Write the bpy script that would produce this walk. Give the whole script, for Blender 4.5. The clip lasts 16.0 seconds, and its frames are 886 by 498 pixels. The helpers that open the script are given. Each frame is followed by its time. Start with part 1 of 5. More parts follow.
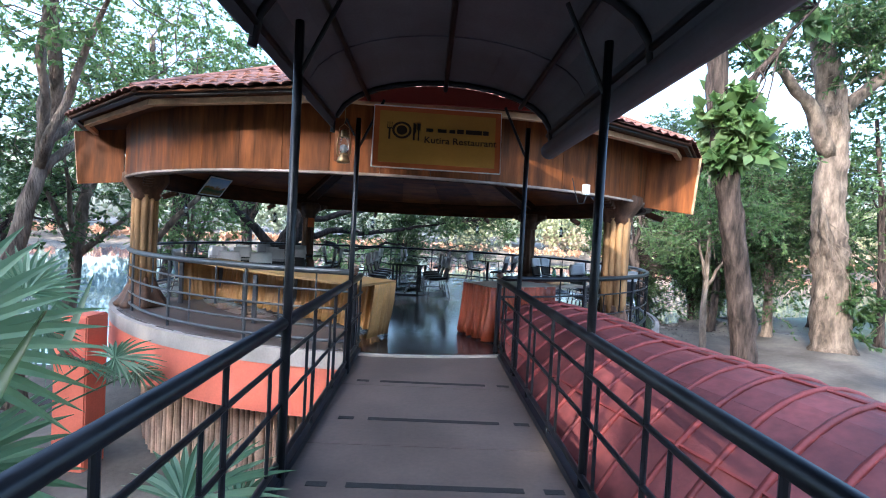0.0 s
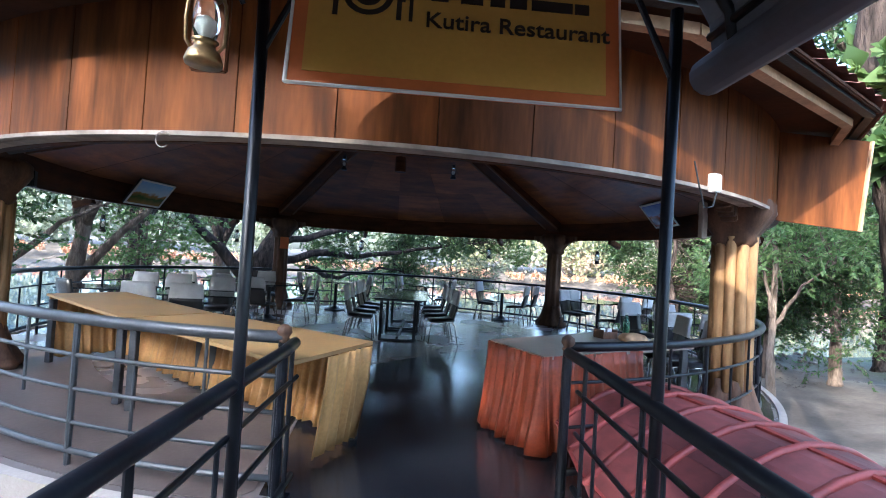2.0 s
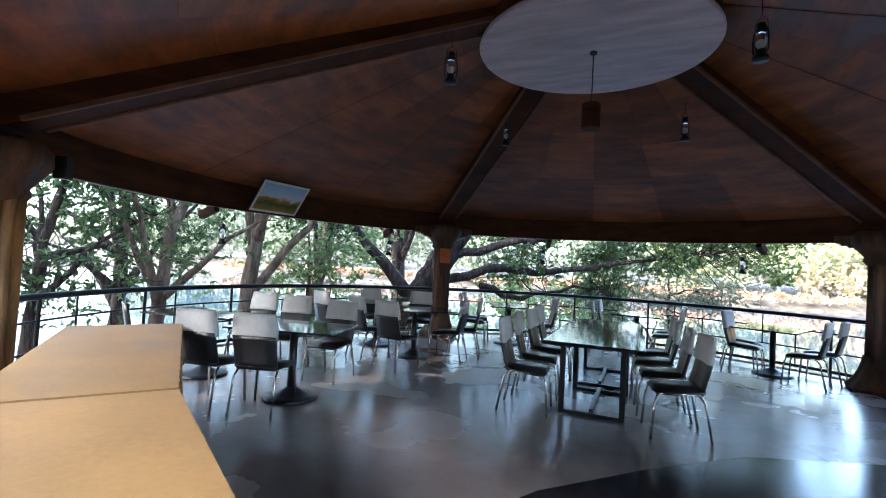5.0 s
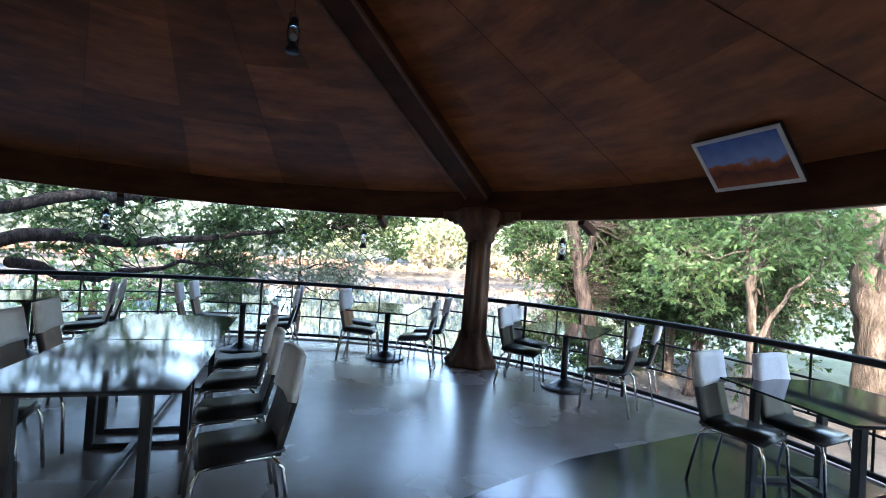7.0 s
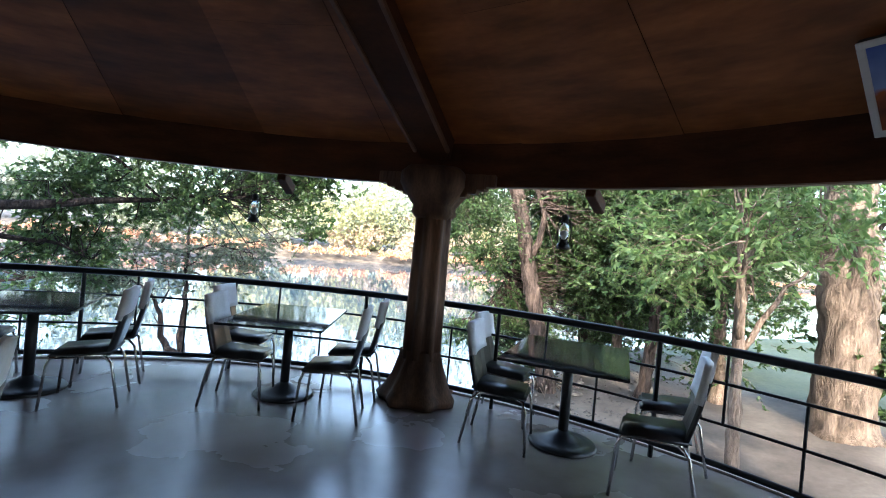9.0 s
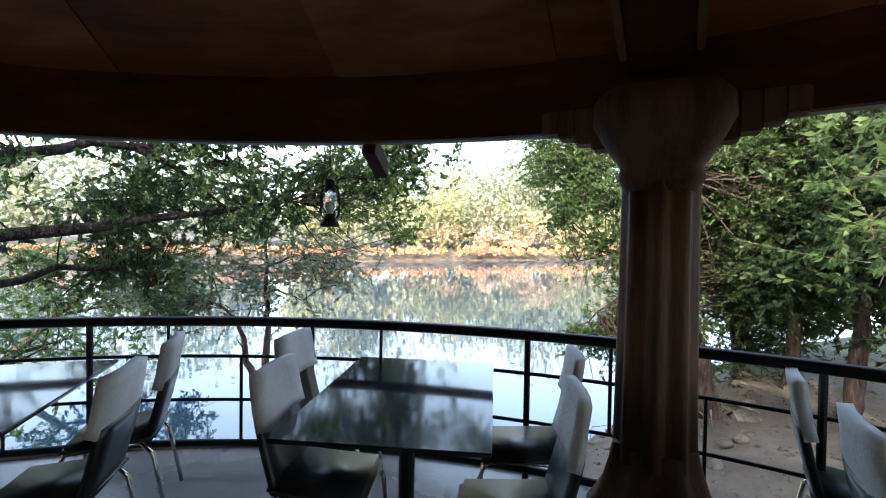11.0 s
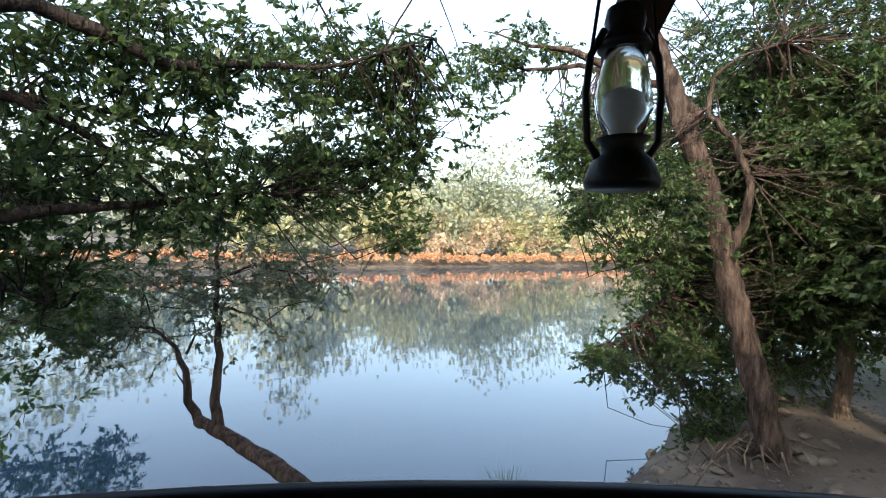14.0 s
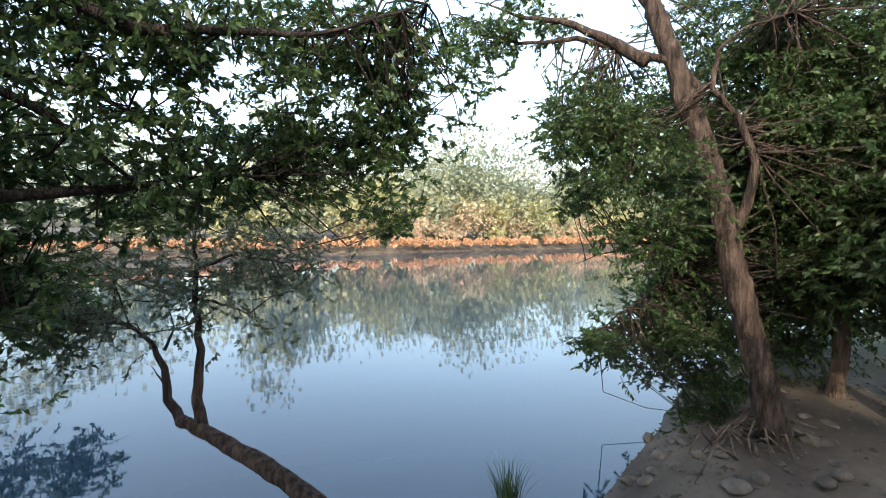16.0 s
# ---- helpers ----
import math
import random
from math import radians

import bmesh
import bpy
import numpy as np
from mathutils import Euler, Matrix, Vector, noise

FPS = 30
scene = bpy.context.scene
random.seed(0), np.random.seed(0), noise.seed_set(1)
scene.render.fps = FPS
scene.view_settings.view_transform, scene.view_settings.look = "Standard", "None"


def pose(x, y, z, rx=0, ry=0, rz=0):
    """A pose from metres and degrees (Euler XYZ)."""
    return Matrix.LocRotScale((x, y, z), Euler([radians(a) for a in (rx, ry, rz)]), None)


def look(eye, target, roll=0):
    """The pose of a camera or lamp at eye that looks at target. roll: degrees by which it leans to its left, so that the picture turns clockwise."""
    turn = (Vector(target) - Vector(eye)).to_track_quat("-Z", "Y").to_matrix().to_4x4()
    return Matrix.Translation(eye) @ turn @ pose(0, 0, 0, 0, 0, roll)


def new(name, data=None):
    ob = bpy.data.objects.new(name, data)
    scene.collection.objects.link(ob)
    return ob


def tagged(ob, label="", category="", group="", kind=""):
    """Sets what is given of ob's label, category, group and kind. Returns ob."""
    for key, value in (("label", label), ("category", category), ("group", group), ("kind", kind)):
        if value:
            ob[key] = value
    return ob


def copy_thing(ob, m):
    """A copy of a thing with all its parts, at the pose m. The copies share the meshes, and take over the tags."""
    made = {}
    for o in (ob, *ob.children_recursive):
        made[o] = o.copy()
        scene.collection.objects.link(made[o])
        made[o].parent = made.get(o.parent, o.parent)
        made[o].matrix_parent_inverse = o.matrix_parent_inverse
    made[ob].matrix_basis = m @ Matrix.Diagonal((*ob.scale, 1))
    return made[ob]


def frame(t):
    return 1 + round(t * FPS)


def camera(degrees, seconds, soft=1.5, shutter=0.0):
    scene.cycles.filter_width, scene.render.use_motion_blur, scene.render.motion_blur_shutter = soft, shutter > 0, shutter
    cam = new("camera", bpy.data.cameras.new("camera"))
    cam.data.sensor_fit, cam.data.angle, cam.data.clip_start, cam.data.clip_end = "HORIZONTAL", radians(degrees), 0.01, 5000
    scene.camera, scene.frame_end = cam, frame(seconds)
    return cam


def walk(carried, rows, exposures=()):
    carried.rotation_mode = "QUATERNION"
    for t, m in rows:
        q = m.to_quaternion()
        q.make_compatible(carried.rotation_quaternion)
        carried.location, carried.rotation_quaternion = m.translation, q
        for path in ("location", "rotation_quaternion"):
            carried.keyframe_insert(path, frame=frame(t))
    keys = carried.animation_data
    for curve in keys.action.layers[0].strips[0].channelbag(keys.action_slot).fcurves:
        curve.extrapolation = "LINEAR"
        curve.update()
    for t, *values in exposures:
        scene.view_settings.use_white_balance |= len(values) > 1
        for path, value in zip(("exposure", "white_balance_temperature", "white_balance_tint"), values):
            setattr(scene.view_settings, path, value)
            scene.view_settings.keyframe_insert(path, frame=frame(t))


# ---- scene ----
# eye x y z, then yaw (to the left), pitch and roll in degrees
cam = camera(87, 16.0, soft=1.0)
PATH = [
    (0, 0.017, 0.085, 1.470, -1.79, -1.61, 3.05),
    (0.5, -0.059, 0.761, 1.492, -3.20, -0.78, 1.52),
    (1, -0.082, 1.503, 1.499, -3.09, 0.05, 2.01),
    (1.5, -0.061, 2.310, 1.495, -2.84, 0.63, 2.69),
    (2, -0.011, 2.959, 1.496, -1.63, 1.28, 3.57),
    (2.5, 0.001, 3.607, 1.462, 2.82, 1.54, 3.14),
    (3, 0.080, 4.266, 1.455, 9.75, 1.64, 2.54),
    (3.2, 0.110, 4.517, 1.452, 13.64, 2.00, 1.93),
    (5.3, -0.150, 6.500, 1.485, 22.40, 1.90, 3.10),
    (5.5, -0.067, 6.736, 1.477, 18.39, 1.52, 3.39),
    (6, 0.211, 7.234, 1.499, 6.03, 1.19, 3.41),
    (6.5, 0.262, 7.803, 1.515, -11.04, 1.47, 2.44),
    (7, 0.411, 8.418, 1.523, -19.08, 1.24, 3.97),
    (7.5, 0.566, 9.000, 1.512, -24.99, 1.45, 4.98),
    (8, 0.767, 9.544, 1.492, -27.74, 0.93, 5.16),
    (8.5, 0.939, 10.106, 1.490, -28.30, 0.21, 5.66),
    (9, 1.056, 10.644, 1.521, -28.63, -0.06, 5.29),
    (9.5, 1.276, 11.425, 1.574, -26.38, -0.82, 5.01),
    (9.7, 1.286, 11.633, 1.591, -25.07, -1.48, 4.54),
    (11.8, 1.345, 13.660, 1.517, -17.89, -0.71, 0.81),
    (12, 1.310, 13.840, 1.515, -17.78, -0.75, 1.21),
    (12.5, 1.170, 14.260, 1.512, -17.34, -0.31, 0.71),
    (13, 1.135, 14.660, 1.488, -17.25, -0.39, 0.99),
    (13.5, 1.110, 15.000, 1.512, -21.21, -0.51, 1.27),
    (14, 1.045, 15.294, 1.512, -25.94, -0.35, 1.22),
    (14.5, 1.030, 15.430, 1.506, -26.45, -0.66, 1.47),
    (15, 1.072, 15.673, 1.490, -26.52, -1.53, 0.78),
    (15.5, 1.074, 15.768, 1.489, -27.25, -2.30, 0.25),
    (16, 1.026, 15.784, 1.508, -28.30, -2.20, 0.34),
]


def eye_pose(x, y, z, yaw, pitch, roll):
    a, b = radians(yaw), radians(pitch)
    return look((x, y, z), (x - math.sin(a) * math.cos(b), y + math.cos(a) * math.cos(b), z + math.sin(b)), roll)


EXPOSURE = [(0.0, 3.0, 4900, 8), (2.5, 3.5, 4950, 9), (3.2, 3.7, 5050, 10), (5.5, 4.0, 5250, 9), (9.0, 3.55, 5450, 9), (9.7, 3.4, 5600, 9), (12.0, 2.75, 6150, 10), (13.5, 2.25, 6100, 9), (16.0, 1.95, 6050, 8)]
walk(cam, [(r[0], eye_pose(*r[1:])) for r in PATH], EXPOSURE)

# ---- daylight: low morning sun from behind the bridge ----
SUN_ELEVATION, SUN_AZIMUTH = radians(24), radians(216)   # azimuth clockwise from +y
world = bpy.data.worlds.new("morning")
scene.world = world
world.use_nodes = True
wn = world.node_tree
sky = wn.nodes.new("ShaderNodeTexSky")
sky.sky_type, sky.sun_disc = "NISHITA", False
sky.sun_elevation, sky.sun_rotation = SUN_ELEVATION, SUN_AZIMUTH
sky.dust_density, sky.air_density, sky.ozone_density = 4.0, 1.2, 1.0
pale = wn.nodes.new("ShaderNodeHueSaturation")
pale.inputs["Saturation"].default_value = 0.8   # thin morning haze
wn.nodes["Background"].inputs["Strength"].default_value = 0.15
wn.links.new(sky.outputs[0], pale.inputs["Color"])
wn.links.new(pale.outputs[0], wn.nodes["Background"].inputs["Color"])
sun = new("sun", bpy.data.lights.new("sun", "SUN"))
sun.data.energy, sun.data.angle, sun.data.color = 0.9, radians(0.5), (1.0, 0.80, 0.56)
sd = Vector((math.sin(SUN_AZIMUTH) * math.cos(SUN_ELEVATION), math.cos(SUN_AZIMUTH) * math.cos(SUN_ELEVATION), math.sin(SUN_ELEVATION)))
sun.matrix_world = look(sd * 60, (0, 0, 0))

# ---- materials ----
def material(name, base, rough=0.6, metal=0.0, scale=3.0, spread=0.18, bump=0.15, fine=40.0, stretch=(1, 1, 1), second=None, spec=0.5, coat=0.0, per_object=0.0, per_island=0.0):
    """A surface with a coarse and a fine variation of colour, and a fine relief."""
    m = bpy.data.materials.new(name)
    m.use_nodes = True
    nt = m.node_tree
    n, l = nt.nodes, nt.links
    b = n["Principled BSDF"]
    tc = n.new("ShaderNodeTexCoord")
    mp = n.new("ShaderNodeMapping")
    mp.inputs["Scale"].default_value = stretch
    l.new(tc.outputs["Object"], mp.inputs["Vector"])
    big = n.new("ShaderNodeTexNoise")
    big.inputs["Scale"].default_value, big.inputs["Detail"].default_value = scale, 6.0
    small = n.new("ShaderNodeTexNoise")
    small.inputs["Scale"].default_value, small.inputs["Detail"].default_value = fine, 4.0
    for t in (big, small):
        l.new(mp.outputs[0], t.inputs["Vector"])
    ramp = n.new("ShaderNodeValToRGB")
    dark = tuple(c * (1 - spread) for c in base)
    lite = second or tuple(min(1, c * (1 + spread)) for c in base)
    ramp.color_ramp.elements[0].position, ramp.color_ramp.elements[1].position = 0.35, 0.68
    ramp.color_ramp.elements[0].color, ramp.color_ramp.elements[1].color = (*dark, 1), (*lite, 1)
    l.new(big.outputs["Fac"], ramp.inputs["Fac"])
    hsv = n.new("ShaderNodeHueSaturation")
    l.new(ramp.outputs[0], hsv.inputs["Color"])
    val = n.new("ShaderNodeMapRange")
    val.inputs["To Min"].default_value, val.inputs["To Max"].default_value = 1 - spread * 0.8, 1 + spread * 0.8
    l.new(small.outputs["Fac"], val.inputs["Value"])
    source = val.outputs[0]
    if per_object or per_island:
        src = n.new("ShaderNodeObjectInfo" if per_object else "ShaderNodeNewGeometry")
        amt = per_object or per_island
        rnd = n.new("ShaderNodeMapRange")
        rnd.inputs["To Min"].default_value, rnd.inputs["To Max"].default_value = 1 - amt, 1 + amt
        l.new(src.outputs["Random" if per_object else "Random Per Island"], rnd.inputs["Value"])
        mul = n.new("ShaderNodeMath")
        mul.operation = "MULTIPLY"
        l.new(source, mul.inputs[0])
        l.new(rnd.outputs[0], mul.inputs[1])
        source = mul.outputs[0]
    l.new(source, hsv.inputs["Value"])
    l.new(hsv.outputs[0], b.inputs["Base Color"])
    rr = n.new("ShaderNodeMapRange")
    rr.inputs["To Min"].default_value, rr.inputs["To Max"].default_value = max(0.02, rough - min(0.12, rough * 0.5)), min(1, rough + min(0.12, rough * 0.5))
    l.new(big.outputs["Fac"], rr.inputs["Value"])
    l.new(rr.outputs[0], b.inputs["Roughness"])
    b.inputs["Metallic"].default_value = metal
    b.inputs["Specular IOR Level"].default_value = spec
    b.inputs["Coat Weight"].default_value = coat
    b.inputs["Coat Roughness"].default_value = 0.12
    if bump:
        bp = n.new("ShaderNodeBump")
        bp.inputs["Strength"].default_value, bp.inputs["Distance"].default_value = bump, 0.01
        l.new(small.outputs["Fac"], bp.inputs["Height"])
        l.new(bp.outputs[0], b.inputs["Normal"])
    return m


def leaf_material(name, base, second, through_amount=0.45):
    m = bpy.data.materials.new(name)
    m.use_nodes = True
    n, l = m.node_tree.nodes, m.node_tree.links
    geo = n.new("ShaderNodeNewGeometry")
    ramp = n.new("ShaderNodeValToRGB")
    ramp.color_ramp.elements[0].color, ramp.color_ramp.elements[1].color = (*base, 1), (*second, 1)
    l.new(geo.outputs["Random Per Island"], ramp.inputs["Fac"])
    b = n["Principled BSDF"]
    b.inputs["Roughness"].default_value = 0.45
    l.new(ramp.outputs[0], b.inputs["Base Color"])
    tr = n.new("ShaderNodeBsdfTranslucent")
    hue = n.new("ShaderNodeHueSaturation")
    hue.inputs["Value"].default_value, hue.inputs["Hue"].default_value = 1.5, 0.48
    l.new(ramp.outputs[0], hue.inputs["Color"])
    l.new(hue.outputs[0], tr.inputs["Color"])
    mix = n.new("ShaderNodeMixShader")
    mix.inputs[0].default_value = through_amount
    l.new(b.outputs[0], mix.inputs[1])
    l.new(tr.outputs[0], mix.inputs[2])
    l.new(mix.outputs[0], n["Material Output"].inputs["Surface"])
    return m


def glass_material(name, tint=(0.95, 0.98, 0.97), rough=0.02):
    m = bpy.data.materials.new(name)
    m.use_nodes = True
    b = m.node_tree.nodes["Principled BSDF"]
    b.inputs["Base Color"].default_value = (*tint, 1)
    b.inputs["Transmission Weight"].default_value = 1.0
    b.inputs["Roughness"].default_value, b.inputs["IOR"].default_value = rough, 1.45
    return m


M_PLY = material("plywood", (0.14, 0.044, 0.0095), 0.6, scale=1.6, spread=0.5, bump=0.1, fine=9, stretch=(4, 4, 0.5), per_object=0.2, spec=0.15)
M_BEAM = material("dark_wood", (0.065, 0.024, 0.009), 0.65, scale=2, spread=0.4, bump=0.2, fine=18, stretch=(1, 1, 4), spec=0.15)
M_MOULD = material("beam_moulding", (0.17, 0.085, 0.048), 0.55, scale=4, spread=0.3, spec=0.3)
M_EDGE = material("weathered_board", (0.30, 0.25, 0.20), 0.8, scale=3, spread=0.35, bump=0.3, fine=25)
M_BATTEN = material("pale_batten", (0.48, 0.30, 0.16), 0.7, scale=3, spread=0.3, bump=0.2)
M_DISC = material("limewashed_plywood", (0.62, 0.52, 0.52), 0.45, scale=1.3, spread=0.22, bump=0.1, fine=9, stretch=(1, 5, 1))
M_TILE = material("clay_roof_tile", (0.20, 0.085, 0.055), 0.85, scale=2, spread=0.4, bump=0.4, per_object=0.3, per_island=0.0)
M_TILES = material("clay_roof_tiles", (0.20, 0.085, 0.055), 0.85, scale=2, spread=0.4, bump=0.4, per_island=0.35)
M_METAL = material("black_gloss_paint", (0.007, 0.008, 0.011), 0.38, scale=5, spread=0.4, bump=0.06, fine=60, spec=0.28)
M_GREYRAIL = material("grey_metal_paint", (0.045, 0.048, 0.052), 0.4, scale=5, spread=0.35, bump=0.1)
M_DECK = material("brown_floor_board", (0.105, 0.078, 0.066), 0.55, scale=1.6, spread=0.28, bump=0.15, fine=30)
M_STRIP = material("black_grip_strip", (0.015, 0.014, 0.014), 0.9, scale=20, spread=0.4, bump=0.5, fine=200)
M_FLOOR = material("polished_concrete", (0.165, 0.138, 0.128), 0.26, scale=0.8, spread=0.26, bump=0.03, fine=6, spec=0.6)
M_BLACK = material("black_granite", (0.015, 0.016, 0.02), 0.16, scale=1.2, spread=0.5, bump=0.02, fine=90, spec=0.7)
M_CORAL = material("coral_wall_paint", (0.62, 0.15, 0.085), 0.75, scale=1.2, spread=0.16, bump=0.2, fine=35)
M_REDDARK = material("dark_red_paint", (0.30, 0.045, 0.03), 0.7, scale=1.5, spread=0.2, bump=0.2)
M_REDROOF = material("red_roof_sheet", (0.15, 0.027, 0.022), 0.65, scale=1.6, spread=0.5, bump=0.4, fine=14, second=(0.23, 0.055, 0.047), per_object=0.12)
M_REDRIB = material("red_roof_batten", (0.22, 0.034, 0.025), 0.6, scale=2.5, spread=0.3, bump=0.2)
M_CEMENT = material("worn_cement", (0.33, 0.28, 0.24), 0.85, scale=2, spread=0.2, bump=0.3)
M_STONE = material("grey_brown_stone", (0.13, 0.11, 0.09), 0.95, scale=4, spread=0.4, bump=0.6, per_object=0.3)
M_LOGS = material("split_log_cladding", (0.30, 0.20, 0.14), 0.85, scale=3, spread=0.45, bump=0.5, per_object=0.35)
M_CANOPY = material("canopy_sheet", (0.10, 0.105, 0.12), 0.6, scale=2, spread=0.2, bump=0.1)
M_COLUMN = material("carved_column_wood", (0.10, 0.052, 0.03), 0.65, scale=2.5, spread=0.45, bump=0.35, fine=20, stretch=(3, 3, 0.5), spec=0.3)
M_POLE = material("weathered_bamboo_pole", (0.27, 0.155, 0.065), 0.7, scale=3, spread=0.45, bump=0.3, fine=25, stretch=(2, 2, 0.4), per_object=0.3, spec=0.3)
M_VINYL = material("black_vinyl", (0.016, 0.016, 0.018), 0.34, scale=6, spread=0.3, bump=0.12, fine=120)
M_COVER = material("grey_white_cover_cloth", (0.60, 0.59, 0.60), 0.9, scale=5, spread=0.1, bump=0.35, fine=60, per_object=0.06)
M_CHROME = material("chrome_tube", (0.62, 0.60, 0.57), 0.16, 1.0, scale=8, spread=0.1, bump=0)
M_TOPDARK = material("black_glass_top", (0.02, 0.022, 0.026), 0.08, scale=3, spread=0.3, bump=0.0, spec=0.3)
M_TABLEMETAL = material("black_table_metal", (0.014, 0.014, 0.016), 0.35, scale=6, spread=0.3, bump=0.05)
M_YELLOWTOP = material("varnished_ply_top", (0.31, 0.185, 0.07), 0.5, scale=1.5, spread=0.18, bump=0.06, fine=30)
M_GREYTOP = material("grey_worn_top", (0.17, 0.145, 0.125), 0.4, scale=2, spread=0.3, bump=0.05)
M_GOLD = material("gold_satin_cloth", (0.40, 0.215, 0.07), 0.55, scale=2.5, spread=0.3, bump=0.1, spec=0.4)
M_RUST = material("rust_satin_cloth", (0.165, 0.028, 0.007), 0.5, scale=2.5, spread=0.4, bump=0.1, spec=0.4)
M_BARK = material("grey_brown_bark", (0.058, 0.042, 0.034), 0.95, scale=7, spread=0.7, bump=1.0, fine=22, stretch=(1.6, 1.6, 0.3), spec=0.2)
# darker copy of the bark colour, for the great spreading tree
M_BARKDARK = material("dark_brown_bark", (0.034, 0.026, 0.022), 0.95, scale=7, spread=0.6, bump=1.0, fine=22, stretch=(1.6, 1.6, 0.3), spec=0.2)
M_BARKPALE = material("pale_bark", (0.16, 0.12, 0.09), 0.95, scale=4, spread=0.5, bump=1.0, fine=20, stretch=(1.4, 1.4, 0.4), spec=0.2)
M_LEAF = leaf_material("green_leaves", (0.03, 0.062, 0.022), (0.085, 0.14, 0.04))
M_LEAFPALE = leaf_material("pale_grey_green_leaves", (0.07, 0.095, 0.05), (0.17, 0.19, 0.11), 0.45)
M_LEAFLIT = leaf_material("fresh_green_leaves", (0.06, 0.12, 0.035), (0.17, 0.25, 0.085), 0.55)
M_LEAFYEL = leaf_material("yellowing_leaves", (0.09, 0.095, 0.03), (0.22, 0.17, 0.06), 0.5)
# distance haze is mixed into this leaf colour, paler than the near greens
M_FARLEAF = leaf_material("haze_paled_far_foliage", (0.15, 0.18, 0.115), (0.27, 0.295, 0.21), 0.3)
# dry foliage tone, lightened as well to stand for haze over the river
M_FARDRY = leaf_material("dry_hazed_far_foliage", (0.30, 0.25, 0.17), (0.48, 0.37, 0.26), 0.3)
M_FARREED = leaf_material("dry_far_reeds", (0.34, 0.19, 0.10), (0.50, 0.30, 0.18), 0.2)
M_PALM = leaf_material("palm_leaf", (0.07, 0.13, 0.06), (0.16, 0.24, 0.13), 0.35)
M_REED = leaf_material("reed_blades", (0.03, 0.06, 0.015), (0.08, 0.12, 0.03), 0.3)
for bark in (M_BARK, M_BARKDARK, M_BARKPALE):
    for node in bark.node_tree.nodes:
        if node.type == "BUMP":
            node.inputs["Distance"].default_value = 0.05
# sunshine put into the colour: a yellower, brighter copy of the far leaves
M_FARGREEN = leaf_material("sun_painted_far_foliage", (0.21, 0.22, 0.10), (0.36, 0.35, 0.18), 0.3)
M_GLOBE = glass_material("lantern_glass")
M_GLASS = glass_material("table_glass", (0.8, 0.92, 0.88), 0.03)
M_BRASS = material("tarnished_brass", (0.30, 0.20, 0.09), 0.4, 0.8, scale=10, spread=0.3, bump=0.1)
M_IRON = material("black_iron", (0.02, 0.02, 0.02), 0.5, 0.3, scale=10, spread=0.3, bump=0.2)
M_WHITEBULB = material("frosted_bulb", (0.8, 0.78, 0.72), 0.3, scale=3, spread=0.03, bump=0)
M_SIGN = material("yellow_sign_board", (0.50, 0.27, 0.045), 0.4, scale=2, spread=0.1, bump=0.03)
M_SIGNEDGE = material("orange_sign_border", (0.52, 0.13, 0.03), 0.45, scale=3, spread=0.12, bump=0.05)
M_INK = material("black_lettering", (0.02, 0.012, 0.008), 0.5, scale=9, spread=0.2, bump=0)
M_WHITE = material("white_plastic", (0.72, 0.70, 0.66), 0.5, scale=5, spread=0.05, bump=0)
M_ORANGE = material("orange_notice", (0.70, 0.16, 0.03), 0.5, scale=5, spread=0.1, bump=0)
M_BOTTLE = glass_material("green_plastic_bottle", (0.35, 0.75, 0.5), 0.05)


def ground_material():
    m = material("soil_and_grass", (0.085, 0.066, 0.05), 0.95, scale=0.7, spread=0.35, bump=0.8, fine=9, second=(0.16, 0.13, 0.10))
    n, l = m.node_tree.nodes, m.node_tree.links
    b = n["Principled BSDF"]
    soil = b.inputs["Base Color"].links[0].from_socket
    geo = n.new("ShaderNodeTexCoord")
    sep = n.new("ShaderNodeSeparateXYZ")
    l.new(geo.outputs["Object"], sep.inputs[0])
    wob = n.new("ShaderNodeTexNoise")
    wob.inputs["Scale"].default_value, wob.inputs["Detail"].default_value = 0.35, 5
    l.new(geo.outputs["Object"], wob.inputs["Vector"])
    add = n.new("ShaderNodeMath")
    add.operation = "MULTIPLY_ADD"
    add.inputs[1].default_value = 9.0
    l.new(wob.outputs["Fac"], add.inputs[0])
    l.new(sep.outputs["X"], add.inputs[2])
    reach = n.new("ShaderNodeMapRange")
    reach.inputs["From Min"].default_value, reach.inputs["From Max"].default_value = 18.5, 22.0
    l.new(add.outputs[0], reach.inputs["Value"])
    green = n.new("ShaderNodeValToRGB")
    green.color_ramp.elements[0].color, green.color_ramp.elements[1].color = (0.022, 0.036, 0.012, 1), (0.075, 0.085, 0.035, 1)
    fine = n.new("ShaderNodeTexNoise")
    fine.inputs["Scale"].default_value = 6
    l.new(geo.outputs["Object"], fine.inputs["Vector"])
    l.new(fine.outputs["Fac"], green.inputs["Fac"])
    near = n.new("ShaderNodeMapRange")
    near.inputs["From Min"].default_value, near.inputs["From Max"].default_value = 60.0, 50.0
    l.new(sep.outputs["Y"], near.inputs["Value"])
    both = n.new("ShaderNodeMath")
    both.operation = "MULTIPLY"
    l.new(reach.outputs[0], both.inputs[0])
    l.new(near.outputs[0], both.inputs[1])
    mix = n.new("ShaderNodeMix")
    mix.data_type = "RGBA"
    l.new(both.outputs[0], mix.inputs["Factor"])
    l.new(soil, mix.inputs["A"])
    l.new(green.outputs[0], mix.inputs["B"])
    l.new(mix.outputs["Result"], b.inputs["Base Color"])
    return m


